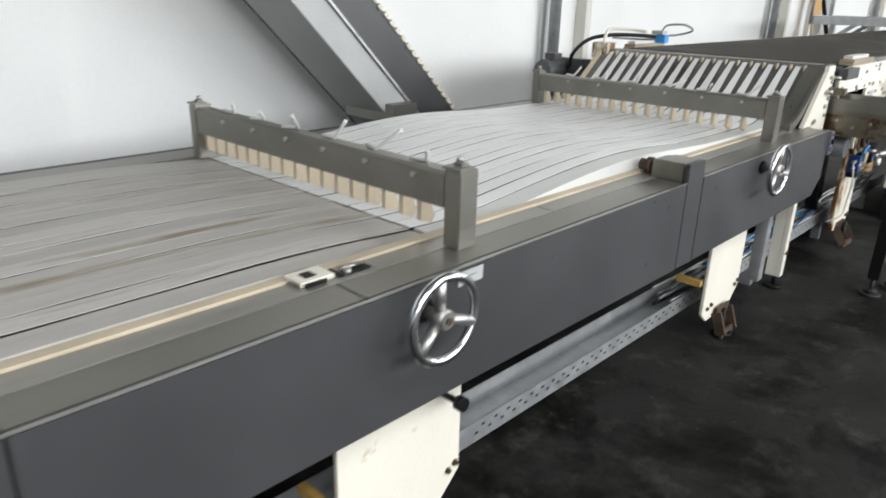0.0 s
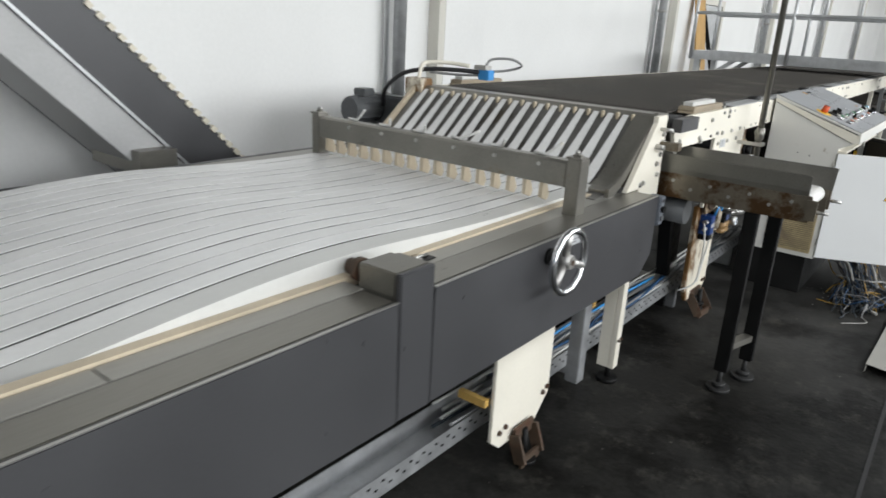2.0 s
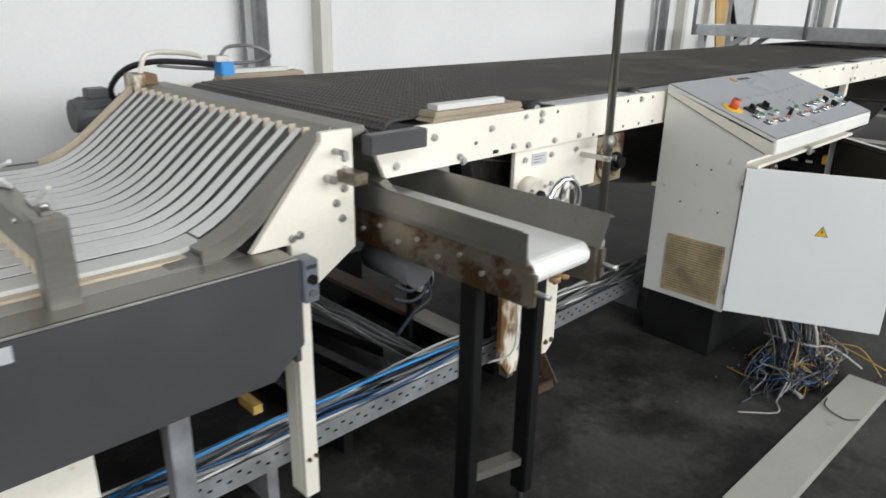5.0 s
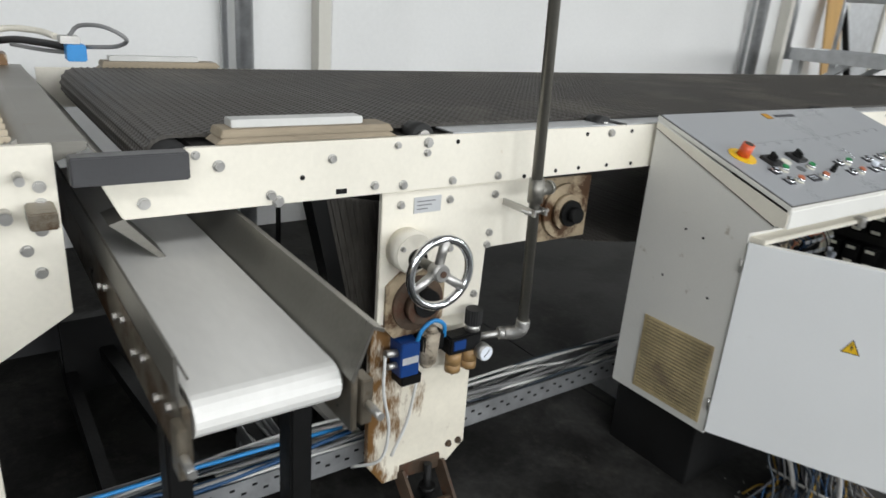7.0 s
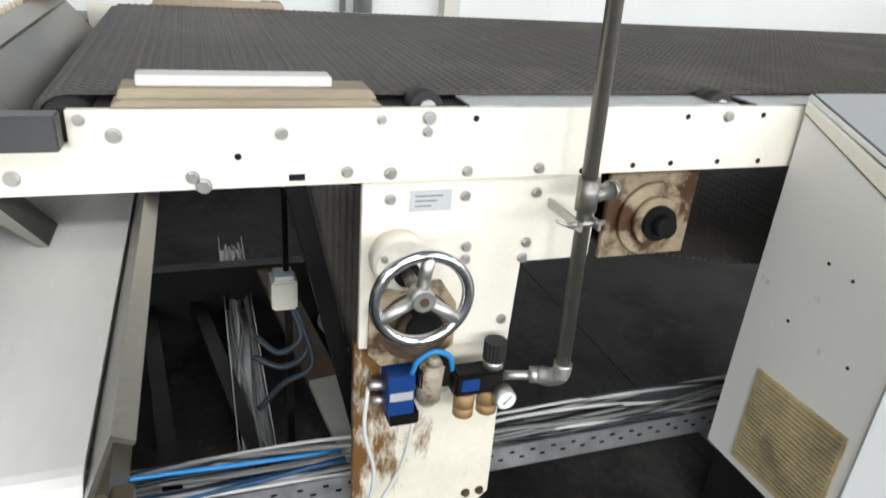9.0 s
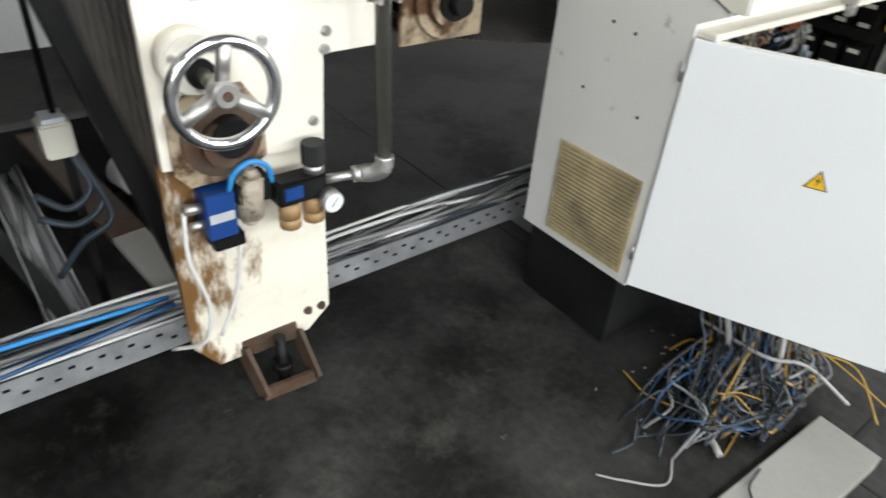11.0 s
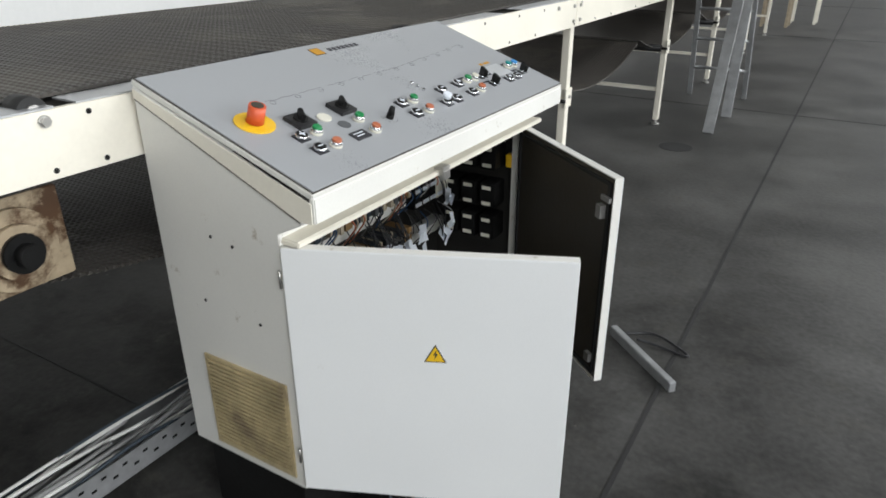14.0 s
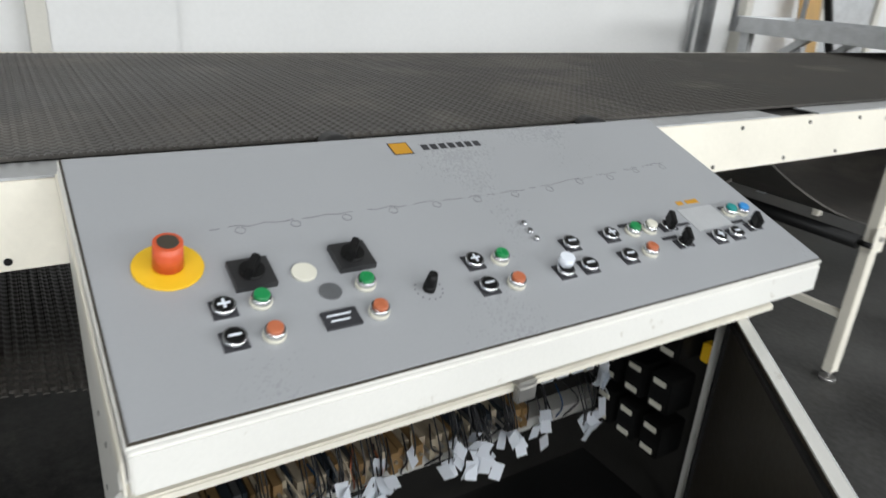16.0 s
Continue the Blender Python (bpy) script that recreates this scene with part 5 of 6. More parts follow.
def sign_button(u, v, sign):
    b = part("push_button", plate(u, v, 0.017, 0.0165, SURF, SURF + 0.002), M_INK, desk, "black %s button with chrome ring" % sign)
    part("bezel", disc(u, v, 0.0155, SURF + 0.002, 0.015), M_CHROME, b)
    part("cap", disc(u, v, 0.0125, 0.015, 0.0165), M_BLACK, b)
    part("mark", plate(u, v, 0.0018, 0.0085, 0.0165, 0.0172), M_PAPER, b)
    if sign == "plus":
        part("mark", on_desk(boxes((u - 0.0085, u - 0.002, v - 0.0018, v + 0.0018, 0.0165, 0.0172), (u + 0.002, u + 0.0085, v - 0.0018, v + 0.0018, 0.0165, 0.0172))), M_PAPER, b)


def selector(u, v, big=True, mat=None):
    s = part("selector_switch", plate(u, v, 0.028 if big else 0.012, 0.029 if big else 0.02, SURF, SURF + 0.010 if big else SURF + 0.003), M_SWPLATE if big else M_INK, desk, "black rotary selector")
    part("collar", disc(u, v, 0.018 if big else 0.015, SURF + 0.003, 0.019 if big else 0.012), M_BLACK if big else M_CHROME, s)
    bm = bmesh.new()
    box(bm, -0.019, 0.019, -0.006, 0.006, 0.012, 0.034)
    bm.transform(Matrix.Translation((u, v, 0)) @ Matrix.Rotation(radians(-35), 4, "Z"))
    part("grip", on_desk(bm), mat or M_BLACK, s, bevel=0.002)


for a, b, m, lab in ((0.374, 6.436, M_GREEN, "green lit push button"), (0.435, 6.434, M_ORANGE, "orange-red push button"), (0.378, 6.589, M_GREEN, "green lit push button"), (0.434, 6.585, M_ORANGE, "orange-red push button"), (0.379, 6.831, M_GREEN, "green lit push button"), (0.436, 6.826, M_ORANGE, "orange-red push button"), (0.373, 7.139, M_GREEN, "green lit push button"), (0.375, 7.181, M_WHITEBTN, "ivory push button"), (0.430, 7.131, M_ORANGE, "orange-red push button"), (0.370, 7.422, M_TEAL, "teal indicator"), (0.373, 7.458, M_SKYBLUE, "blue indicator")):
    lens_button(du(a), dy(b), m, lab)
for a, b, s in ((0.374, 6.386, "plus"), (0.430, 6.384, "minus"), (0.375, 6.782, "plus"), (0.431, 6.775, "minus"), (0.376, 6.984, "minus"), (0.433, 6.981, "minus"), (0.373, 7.081, "plus"), (0.431, 7.077, "minus"), (0.430, 7.323, "plus"), (0.430, 7.375, "minus"), (0.433, 6.928, "minus")):
    sign_button(du(a), dy(b), s)
selector(du(0.322), dy(6.439))
selector(du(0.320), dy(6.592))
for a, b in ((0.377, 7.231), (0.426, 7.227), (0.420, 7.444)):
    selector(du(a), dy(b), False)
part("blue_cap", disc(du(0.425), dy(6.930), 0.013, 0.0172, 0.032), M_PAPER, desk, "pale blue cap")
part("blank_plug", disc(du(0.333), dy(6.512), 0.0185, SURF, SURF + 0.004), M_WHITEBTN, desk, "ivory blanking plug")
part("blank_plug", disc(du(0.378), dy(6.535), 0.0165, SURF, SURF + 0.002), M_MOTOR, desk, "dark grey blanking plug")
part("legend_plate", plate(du(0.432), dy(6.529), 0.016, 0.026, SURF, SURF + 0.004), M_INK, desk, "black legend plate")
part("legend_print", on_desk(boxes((du(0.424), du(0.427), dy(6.51), dy(6.545), SURF + 0.004, SURF + 0.0045), (du(0.434), du(0.437), dy(6.512), dy(6.54), SURF + 0.004, SURF + 0.0045))), M_PAPER, desk)
kn = part("potentiometer", disc(du(0.410), dy(6.680), 0.010, SURF, 0.014, 20), M_BLACK, desk, "black potentiometer knob")
part("knob", disc(du(0.410), dy(6.680), 0.010, 0.014, 0.036, 20, 0.007), M_BLACK, kn)
for k in range(11):
    a = radians(-220 + 26 * k)
    part("scale_mark", plate(du(0.41) - 0.022 * math.sin(a), dy(6.68) + 0.022 * math.cos(a), 0.0012, 0.0012, SURF, SURF + 0.0005), M_PENCIL, kn)
for k in range(3):
    part("signal_lamp", disc(du(0.306 + 0.021 * k), dy(6.929), 0.005, SURF, SURF + 0.006, 14), M_CHROME, desk)
part("display", plate(du(0.37), dy(7.348), 0.034, 0.052, SURF, SURF + 0.0015), M_LABEL, desk, "dull grey blank display film")
for vv in (7.325, 7.352, 7.37):
    part("orange_mark", plate(du(0.318), dy(vv), 0.006, 0.009, SURF, SURF + 0.0006), M_AMBER, desk, "unreadable orange lettering")
for a, b, w in ((0.352, 7.15, 0.03), (0.405, 7.21, 0.02), (0.377, 7.275, 0.018), (0.352, 7.43, 0.022), (0.398, 7.42, 0.018)):
    part("legend_strip", plate(du(a), dy(b), 0.004, w, SURF, SURF + 0.0008), M_INK, desk)
# maker's mark as plain shapes
part("emblem_border", plate(du(0.049), dy(6.812), 0.020, 0.0215, SURF, SURF + 0.0005), M_INK, desk)
part("emblem", plate(du(0.049), dy(6.812), 0.0175, 0.019, SURF + 0.0005, SURF + 0.001), M_AMBER, desk, "amber square emblem")
for k in range(7):
    part("emblem_bar", plate(du(0.051), dy(6.865) + 0.0205 * k, 0.009, 0.0072, SURF, SURF + 0.0006), M_INK, desk)
# pencilled process sketch
rnd = random.Random(9)
bm = bmesh.new()
v0, u0 = dy(6.41), du(0.214)
for k in range(70):
    v1 = v0 + 0.0145
    u1 = du(0.214) + rnd.uniform(-0.003, 0.003) - 0.03 * max(0, (v1 - 0.75) / 0.4)
    if rnd.random() < 0.8:
        bar(bm, (u0, v0, SURF + 0.0003), (u1, v1, SURF + 0.0003), 0.0009, 0.0005)
    if k % 6 == 2:
        for q in range(8):
            a0, a1 = q * 0.785, (q + 1) * 0.785
            bar(bm, (u1 + 0.012 + 0.008 * math.cos(a0), v1 + 0.008 * math.sin(a0), SURF + 0.0003), (u1 + 0.012 + 0.008 * math.cos(a1), v1 + 0.008 * math.sin(a1), SURF + 0.0003), 0.0008, 0.0005)
    v0, u0 = v1, u1
tagged(part("pencil_sketch", on_desk(bm), M_PENCIL, desk, "faint pencilled line sketch"), kind="stuff")
# grille and holes on the side sheet
gr = part("vent_grille", boxes((-0.69, -0.405, CY0 - 0.006, CY0 - 0.001, 0.292, 0.302), (-0.69, -0.405, CY0 - 0.006, CY0 - 0.001, 0.570, 0.580), (-0.69, -0.68, CY0 - 0.006, CY0 - 0.001, 0.302, 0.570), (-0.415, -0.405, CY0 - 0.006, CY0 - 0.001, 0.302, 0.570)), M_FILTER, desk, "yellowed plastic filter grille")
part("filter_mat", boxes((-0.68, -0.415, CY0 - 0.003, CY0 - 0.0005, 0.302, 0.57)), M_FILTER_DARK, gr)
for k in range(21):
    bm = boxes((-0.68, -0.415, -0.004, 0.001, -0.0032, 0.0032))
    bm.transform(Matrix.Translation((0, CY0 - 0.005, 0.309 + 0.0127 * k)))
    part("slat", bm, M_FILTER, gr)
for x, z in ((-0.655, 0.745), (-0.47, 0.73), (-0.60, 0.93), (-0.53, 0.92)):
    part("screw_hole", cyls(((x, CY0 - 0.0012, z), (x, CY0 + 0.001, z), 0.0045), n=10), M_BLACK, desk)


def cabinet_door(hx, hy, tx, ty, face, label):
    """A folded door sheet from its hinge to its free edge; face is +1 when the outer skin lies on the left of that line."""
    d = Vector((tx - hx, ty - hy, 0))
    ln = d.length
    d.normalize()
    nrm = Vector((-d.y, d.x, 0)) * face
    m = Matrix(((d.x, nrm.x, 0, hx), (d.y, nrm.y, 0, hy), (0, 0, 1, 0), (0, 0, 0, 1)))

    def loc(bm):
        bm.transform(m)
        return bm
    z0, z1 = 0.278, 0.957
    dr = part("door", loc(boxes((0, ln, 0.0, 0.004, z0, z1))), M_DOOR, desk, label, 0.0015)
    part("door_fold", loc(boxes((0, ln, -0.024, -0.0005, z1 - 0.004, z1), (0, ln, -0.024, -0.0005, z0, z0 + 0.004), (ln - 0.004, ln, -0.024, -0.0005, z0 + 0.0045, z1 - 0.0045), (0, 0.004, -0.024, -0.0005, z0 + 0.0045, z1 - 0.0045))), M_CAB, dr)
    part("door_lining", loc(boxes((0.006, ln - 0.006, -0.018, -0.001, z0 + 0.006, z1 - 0.006))), M_INNER, dr, "dark brown inner face")
    part("seal", loc(boxes((0.02, 0.03, -0.026, -0.0185, z0 + 0.02, z1 - 0.02), (ln - 0.03, ln - 0.02, -0.026, -0.0185, z0 + 0.02, z1 - 0.02), (0.03, ln - 0.03, -0.026, -0.0185, z1 - 0.03, z1 - 0.02), (0.03, ln - 0.03, -0.026, -0.0185, z0 + 0.02, z0 + 0.03))), M_RUBBER, dr)
    part("latch", loc(boxes((ln - 0.055, ln - 0.03, -0.045, -0.0265, z1 - 0.13, z1 - 0.09), (ln - 0.05, ln - 0.005, -0.035, -0.027, z1 - 0.075, z1 - 0.06))), M_ALU, dr)
    part("latch", loc(boxes((ln - 0.05, ln - 0.025, -0.04, -0.0265, z0 + 0.06, z0 + 0.09))), M_ALU, dr)
    for hz in (z0 + 0.08, z1 - 0.1):
        part("hinge", cyls(((hx - d.x * 0.008, hy - d.y * 0.008, hz), (hx - d.x * 0.008, hy - d.y * 0.008, hz + 0.045), 0.003)), M_ALU, dr)
    return dr, loc


dr, loc = cabinet_door(-0.372, 6.130, 0.212, 6.397, -1, "white sheet-metal door standing open")
# warning triangle
tri = boxes()
prism(tri, [(0.312, 0.690), (0.364, 0.690), (0.338, 0.737)], "y", 0.0042, 0.0048)
tri_ob = part("warning_sign", loc(tri), M_INK, dr, "yellow high-voltage warning triangle")
tri = boxes()
prism(tri, [(0.3165, 0.6925), (0.3595, 0.6925), (0.338, 0.7315)], "y", 0.0049, 0.0054)
part("warning_field", loc(tri), M_YELLOW, dr)
tri = boxes()
prism(tri, [(0.341, 0.724), (0.333, 0.710), (0.338, 0.710), (0.335, 0.697), (0.344, 0.713), (0.339, 0.713)], "y", 0.0055, 0.0059)
part("warning_bolt", loc(tri), M_INK, dr)
dr2, loc2 = cabinet_door(-0.372, 7.372, 0.119, 6.970, 1, "open cabinet door with dark inner face")

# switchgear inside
# The plate's dark colour is painted shade.
mp = part("mounting_plate", boxes((-0.765, -0.76, CY0 + 0.03, CY1 - 0.03, 0.30, 1.05)), M_DESKSHADE, desk, "mounting plate with the desk's inner shade in its colour")
for z in (0.73, 0.56):
    part("wire_duct", boxes((-0.758, -0.70, CY0 + 0.05, CY1 - 0.06, z - 0.06, z - 0.025)), M_CAB, desk, "slotted pale wire duct")
rnd = random.Random(21)
comp_mats = [M_TAN, M_MOTOR, M_OCHRE, M_WIRE_SLATE, M_TAN, M_OCHRE]
for row, z in enumerate((0.74, 0.57)):
    y = CY0 + 0.08
    k = 0
    while y < CY1 - 0.36:
        w = rnd.choice((0.012, 0.018, 0.022))
        m = comp_mats[rnd.randrange(6)]
        t = part("terminal", boxes((-0.758, -0.675 + rnd.uniform(-0.02, 0.015), y, y + w - 0.003, z - 0.022, z + 0.035)), m, desk)
        part("terminal_screw", cyls(((-0.70, y + w / 2, z + 0.012), (-0.655, y + w / 2, z + 0.012), 0.004), n=8), M_ALU, t)
        y += w
        k += 1
for i in range(5):
    y = CY1 - 0.34 + 0.05 * i
    c = part("contactor", boxes((-0.758, -0.66, y, y + 0.044, 0.66, 0.75)), M_BLACK if i < 3 else M_WHITEBTN, desk, bevel=0.003)
    for zz in (0.67, 0.722):
        part("contact_strip", boxes((-0.66, -0.655, y + 0.004, y + 0.04, zz, zz + 0.013)), M_PAPER, c)
for i in range(3):
    y = CY1 - 0.30 + 0.07 * i
    c = part("circuit_breaker", boxes((-0.758, -0.68, y, y + 0.06, 0.82, 0.91)), M_WHITEBTN, desk, bevel=0.003)
    part("toggle", boxes((-0.68, -0.668, y + 0.02, y + 0.04, 0.855, 0.875)), M_BLACK, c)
for x in (-0.68, -0.60, -0.52):
    for z in (0.50, 0.63, 0.78):
        c = part("relay", boxes((x, x + 0.062, CY1 - 0.11, CY1 - 0.02, z, z + 0.095)), M_BLACK, desk, "black contactor on the side wall", 0.003)
        for zz in (0.01, 0.072):
            part("relay_strip", boxes((x + 0.012, x + 0.048, CY1 - 0.114, CY1 - 0.1105, z + zz, z + zz + 0.013)), M_WHITEBTN, c)
part("yellow_cap", boxes((-0.445, -0.42, CY1 - 0.05, CY1 - 0.02, 0.78, 0.83)), M_YELLOW, desk, bevel=0.004)
wire_mats = [M_WIRE_BLACK, M_TAN, M_WIRE_BLACK, M_ORANGE, M_WIRE_BLUE, M_WIRE_GREY, M_WIRE_BLACK]
for i in range(60):
    y = rnd.uniform(CY0 + 0.08, CY1 - 0.12)
    z = rnd.choice((0.755, 0.60))
    bulge = rnd.uniform(0.02, 0.06)
    part("wire", tubes(0.0024, [(-0.70, y, z + 0.02), (-0.69 + bulge, y + rnd.uniform(-0.02, 0.02), z - 0.01), (-0.70 + bulge * 0.6, y + rnd.uniform(-0.03, 0.03), z - 0.06), (-0.71, y + rnd.uniform(-0.03, 0.03), z - 0.11)], n=5, steps=4), wire_mats[i % 7], desk)
for i in range(5):
    y = CY1 - 0.30 + 0.014 * i
    part("wire", tubes(0.004, [(-0.67, y, 0.745), (-0.63, y + 0.005, 0.80), (-0.67, y + 0.01, 0.84)], n=6), M_ORANGE, desk, "orange jumper wire")
for i in range(62):
    y = rnd.uniform(CY0 + 0.22, CY1 - 0.30) if i < 52 else CY1 - 0.17 + rnd.uniform(-0.02, 0.02)
    z = rnd.uniform(0.49, 0.60) if i < 52 else rnd.uniform(0.46, 0.68)
    bm = boxes((-0.0006, 0.0006, -0.014, 0.014, -0.024, 0.020))
    bm.transform(Matrix.Translation((-0.635 + rnd.uniform(-0.025, 0.03), y, z)) @ Euler((rnd.uniform(-0.7, 0.7), rnd.uniform(-0.5, 0.5), rnd.uniform(-0.9, 0.9))).to_matrix().to_4x4())
    part("wire_tag", bm, M_PAPER, desk, "white paper wire tag")
    part("wire", tubes(0.002, [(-0.69, y, z + 0.12), (-0.645, y, z + 0.05), (-0.64, y, z + 0.01)], n=5, steps=3), M_WIRE_BLACK, desk)
part("loose_cable", tubes(0.009, [(-0.60, 6.80, 0.29), (-0.52, 6.78, 0.40), (-0.46, 6.90, 0.46), (-0.50, 7.02, 0.36), (-0.55, 7.05, 0.29)], [(-0.5, 7.0, 0.29), (-0.42, 7.1, 0.42), (-0.40, 7.25, 0.42), (-0.40, 7.36, 0.33)], n=9), M_MOTOR, desk)

# ---- cable heap below the desk ----
rnd = random.Random(33)
heap_mats = [(M_WIRE_BLACK, "black"), (M_WIRE_SLATE, "slate blue"), (M_WIRE_BLACK, "black"), (M_WIRE_GREY, "grey"), (M_WIRE_SLATE, "slate blue"), (M_WIRE_YEL, "yellow"), (M_WIRE_GREY, "grey"), (M_WIRE_BLACK, "black"), (M_WIRE_BLUE, "blue")]
for i in range(170):
    m, colour = heap_mats[i % 9]
    x, y = rnd.gauss(-0.12, 0.05), rnd.gauss(6.55, 0.09)
    a = rnd.uniform(0, 6.28)
    pts = [(rnd.uniform(-0.41, -0.38), rnd.uniform(6.35, 6.8), 0.255), (x - 0.06, y, 0.24 + rnd.uniform(-0.05, 0.02)), (x, y - 0.03, 0.10 + rnd.uniform(0, 0.05))]
    cx, cy = x + 0.07, y - 0.23
    for k in range(rnd.randint(2, 5)):
        a += rnd.uniform(0.5, 1.5)
        rr = rnd.uniform(0.03, 0.13)
        pts.append((min(cx + rr * math.cos(a), 0.09), cy + rr * 1.5 * math.sin(a), rnd.uniform(0.012, 0.11)))
    pts.append((min(pts[-1][0] + rnd.uniform(-0.06, 0.05), 0.09), pts[-1][1] - rnd.uniform(0.0, 0.12), 0.008))
    solo("loose_wire", tubes(rnd.choice((0.002, 0.003, 0.004)), pts, n=6, steps=4), m, "loose %s wire in the heap on the floor" % colour, "cable", "cable heap")
for pts, r in (([(-0.385, 6.46, 0.26), (-0.22, 6.38, 0.24), (-0.14, 6.36, 0.10), (-0.13, 6.28, 0.05), (-0.06, 6.15, 0.03), (0.05, 6.08, 0.02)], 0.009), ([(-0.385, 6.6, 0.26), (-0.12, 6.50, 0.25), (-0.02, 6.42, 0.12), (-0.02, 6.34, 0.06), (-0.10, 6.22, 0.03)], 0.009), ([(-0.25, 6.38, 0.12), (-0.05, 6.38, 0.13), (0.04, 6.46, 0.12), (0.16, 6.52, 0.04)], 0.0055), ([(-0.02, 5.98, 0.012), (0.02, 5.9, 0.012), (-0.05, 5.82, 0.012), (-0.10, 5.78, 0.010)], 0.003)):
    solo("loose_wire", tubes(r, pts, n=9, steps=6), M_WIRE_PALE, "thick pale cable hanging from the cabinet", "cable", "cable heap")
for pts in ([(-0.30, 6.12, 0.010), (-0.20, 6.10, 0.012), (-0.12, 6.12, 0.02)], [(-0.05, 6.6, 0.10), (0.10, 6.62, 0.06), (0.25, 6.62, 0.02)], [(0.0, 6.55, 0.10), (0.12, 6.60, 0.1), (0.24, 6.54, 0.02)]):
    solo("loose_wire", tubes(0.003, pts, n=8), M_WIRE_YEL, "yellow wire end lying on the floor", "cable", "cable heap")
ch = thing("channel_lid", (0.2, 5.78, 0), "pale grey steel cable channel lid on the floor", "channel lid")
part("sheet", prisms([(0.108, 5.165), (0.268, 5.135), (0.302, 6.40), (0.138, 6.405)], "z", 0.044, 0.048), M_LID, ch, bevel=0.001)
part("flange", prisms([(0.264, 5.136), (0.268, 5.135), (0.302, 6.40), (0.298, 6.40)], "z", 0.003, 0.0435), M_LID, ch)
part("flange", prisms([(0.108, 5.165), (0.112, 5.165), (0.142, 6.405), (0.138, 6.405)], "z", 0.003, 0.0435), M_LID, ch)
solo("loose_wire", tubes(0.0028, [(0.14, 6.10, 0.052), (0.16, 6.02, 0.054), (0.24, 5.98, 0.052), (0.29, 6.02, 0.052)], n=6), M_WIRE_BLACK, "thin black wire lying on the channel lid", "cable")
fb = thing("floor_bar", (0.1, 7.57, 0), "loose grey steel bar with black cable on the floor", "steel bar")
bm = bmesh.new()
bar(bm, (-0.06, 7.715, 0.016), (0.267, 7.425, 0.016), 0.03, 0.05)
part("profile", bm, M_GALV, fb, bevel=0.003)
part("cable", tubes(0.006, [(-0.02, 7.72, 0.01), (0.10, 7.78, 0.012), (0.22, 7.72, 0.012), (0.26, 7.68, 0.01), (0.12, 7.70, 0.012), (0.05, 7.69, 0.02)], n=7), M_WIRE_BLACK, fb)

# ---- far end: crossing platform, ladder, boards ----
pf = thing("crossing_platform", (-2.0, 11.2, 0), "galvanised walkway platform with handrails over the conveyor", "platform")
part("deck", boxes((-3.0, 0.6, 10.75, 11.55, 1.36, 1.385)), M_GALV, pf)
part("edge_beam", boxes((-3.0, 0.6, 10.735, 10.749, 1.32, 1.43), (-3.0, 0.6, 11.551, 11.565, 1.32, 1.43), (-3.014, -3.0005, 10.75, 11.55, 1.32, 1.43)), M_GALV, pf, bevel=0.002)
for y in (10.72, 11.58):
    for x in (-2.98, -1.8, -0.62, 0.55):
        part("handrail_post", cyls(((x, y, 1.32), (x, y, 2.42), 0.021), n=12), M_GALV, pf)
    for z in (1.9, 2.42):
        part("handrail", cyls(((-2.98, y, z), (0.55, y, z), 0.021), n=12), M_GALV, pf)
for y in (10.8, 11.5):
    part("support", boxes((-2.95, -2.88, y, y + 0.07, 0, 1.3595), (0.45, 0.52, y, y + 0.07, 0.0, 1.3595)) if y < 0 else boxes((-2.95, -2.88, y, y + 0.07, 0, 1.3595)), M_GALV, pf)
for by in (10.84, 11.54):
    bm = bmesh.new()
    bar(bm, (-2.9, by, 1.0), (-2.4, by, 1.36), 0.05, 0.05)
    part("brace", bm, M_GALV, pf)
ld = thing("ladder", (-0.6, 12.2, 0), "grey aluminium step ladder beside the conveyor", "ladder")
for a, b in (((-0.94, 12.9, 0), (-0.90, 12.3, 2.1)), ((-0.39, 12.92, 0), (-0.42, 12.3, 2.1))):
    bm = bmesh.new()
    bar(bm, a, b, 0.045, 0.03)
    part("rear_rail", bm, M_GALV, ld)
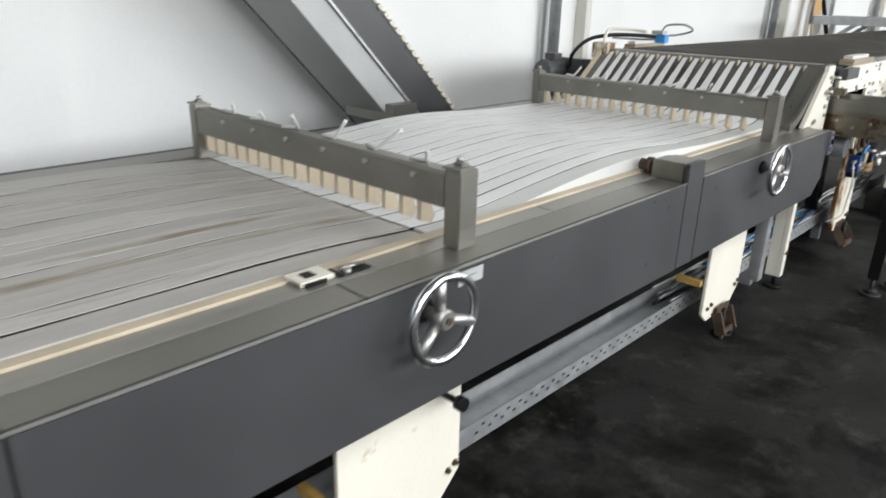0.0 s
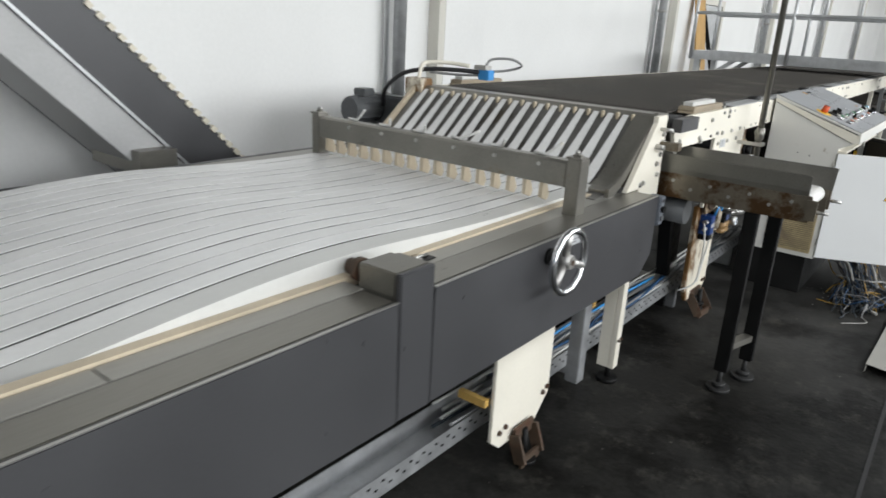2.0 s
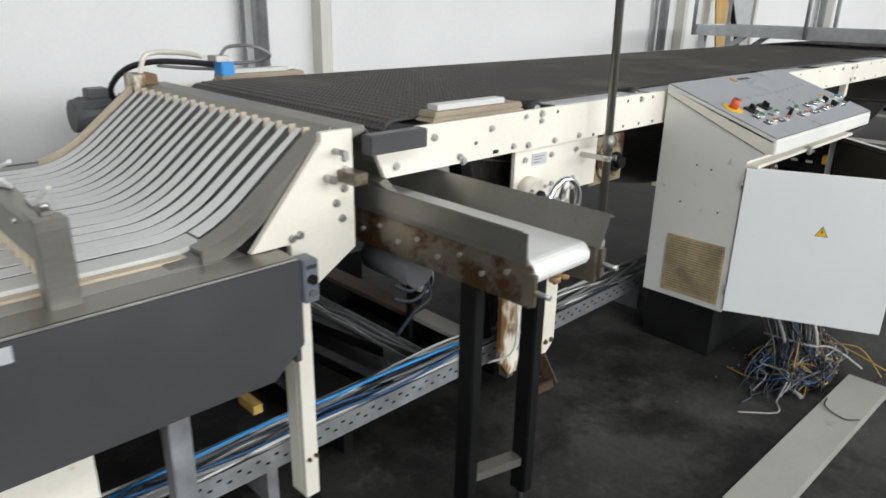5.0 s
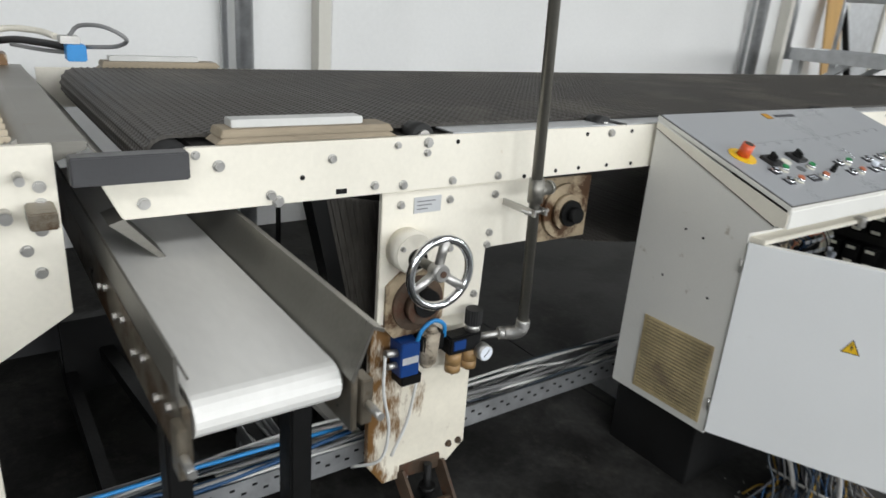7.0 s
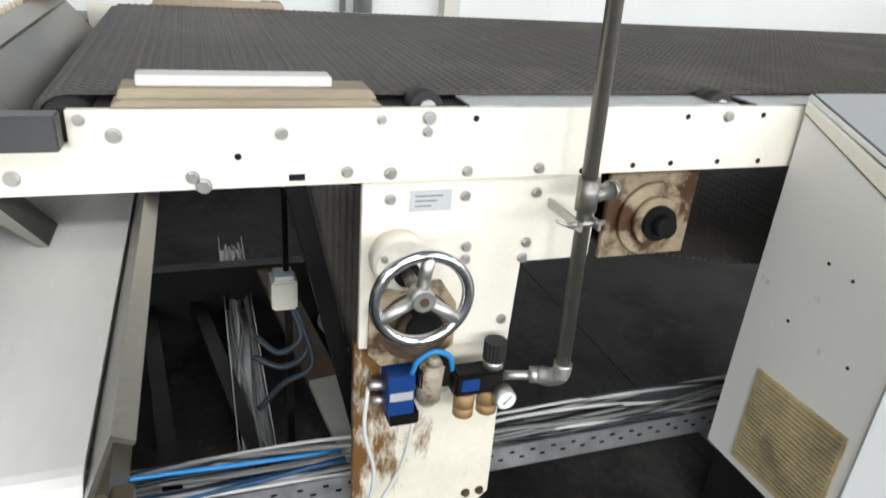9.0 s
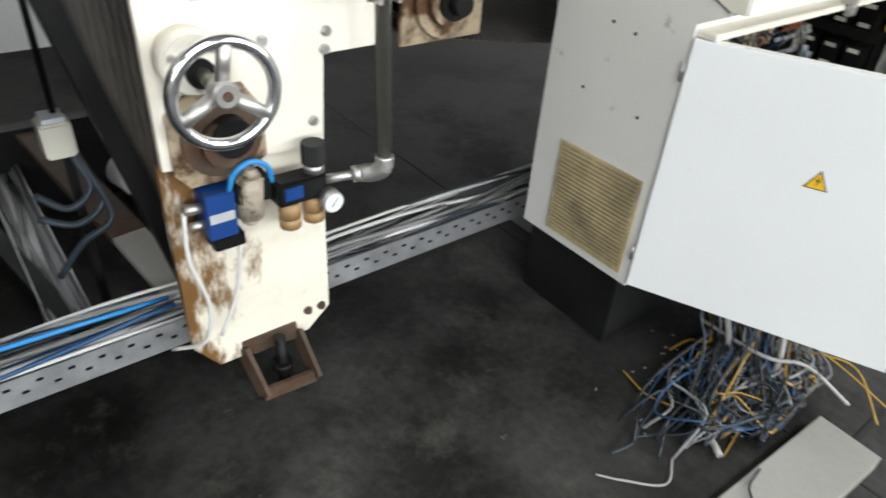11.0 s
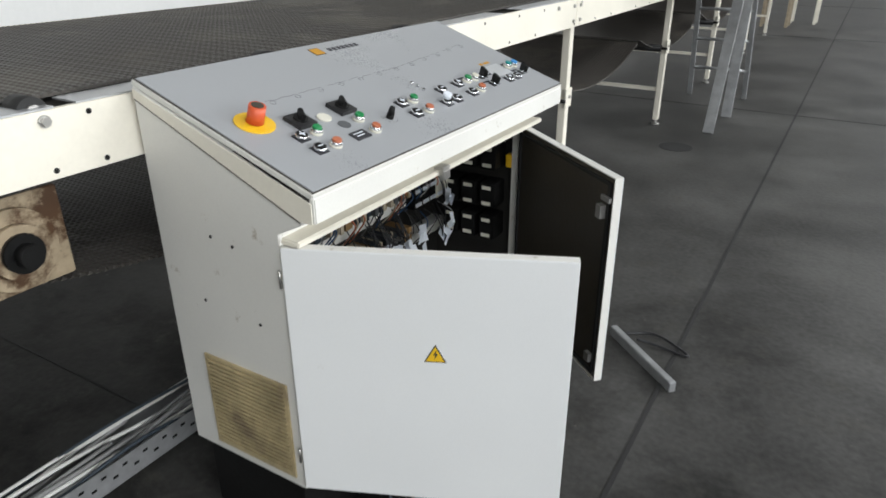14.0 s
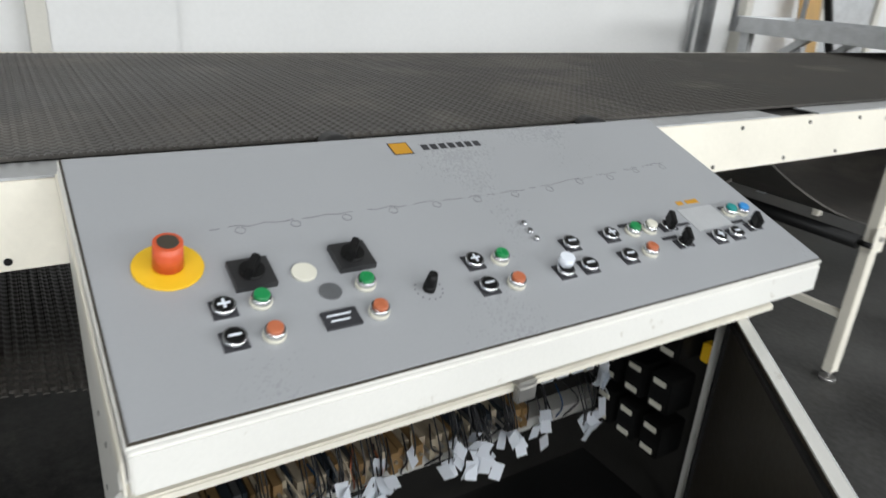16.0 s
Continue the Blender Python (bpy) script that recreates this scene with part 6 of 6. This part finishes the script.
for k in range(1, 7):
    s = k / 7
    part("rung", cyls(((-0.94 + 0.04 * s, 12.9 - 0.6 * s, 2.1 * s), (-0.39 - 0.03 * s, 12.92 - 0.62 * s, 2.1 * s), 0.016), n=10), M_GALV, ld)
for a, b in (((-0.42, 11.33, 0), (-0.42, 12.2, 2.1)), ((-0.40, 12.02, 0), (-0.40, 12.25, 2.1))):
    bm = bmesh.new()
    bar(bm, a, b, 0.085, 0.03)
    part("stile", bm, M_GALV, ld, "wide aluminium stile")
part("top_step", boxes((-0.95, -0.36, 12.1, 12.4, 2.1, 2.13)), M_GALV, ld, bevel=0.003)
bm = bmesh.new()
bar(bm, (-3.2, 12.35, 0.0), (-3.62, 12.5, 2.4), 0.22, 0.03)
solo("leaning_board", bm, M_PLANK, "ochre board leaning against the white wall", "board", bevel=0.003)
bm = bmesh.new()
bar(bm, (-3.0, 12.75, 0.0), (-3.6, 12.62, 2.2), 0.06, 0.06)
solo("leaning_post", bm, M_BLACK, "dark steel post leaning against the wall", "post")
for px, py in ((-0.75, 19.6), (-0.35, 20.4)):
    pl = thing("wooden_frame", (px, py, 0), "cream and wooden machine frame standing far off", "frame", "far frames")
    part("top", boxes((px - 0.5, px, py, py + 0.5, 0.55, 0.6)), M_WOOD, pl)
    for lx in (px - 0.48, px - 0.06):
        for ly in (py + 0.02, py + 0.44):
            part("leg", boxes((lx, lx + 0.05, ly, ly + 0.05, 0, 0.5495)), M_WOOD if px < -0.5 else M_CREAM, pl)
part("oil_stain", cyls(((-0.55, 10.75, 0.0), (-0.55, 10.75, 0.0022), 0.13), n=24), M_SEAM, floor_ob, "black oil spot")

# scraps of wire insulation and dirt round the heap
rnd = random.Random(57)
bm = bmesh.new()
for k in range(60):
    x, y, a = rnd.gauss(-0.12, 0.13), rnd.gauss(6.24, 0.15), rnd.uniform(0, 3.14)
    q = rnd.uniform(0.003, 0.012)
    if x < -0.40 and y > 6.10:
        continue
    bar(bm, (x, y, 0.003), (x + q * math.cos(a), y + q * math.sin(a), 0.004), 0.003, 0.003)
tagged(part("wire_scraps", bm, M_LID), "small pale scraps of wire insulation on the floor", "scraps", kind="stuff")
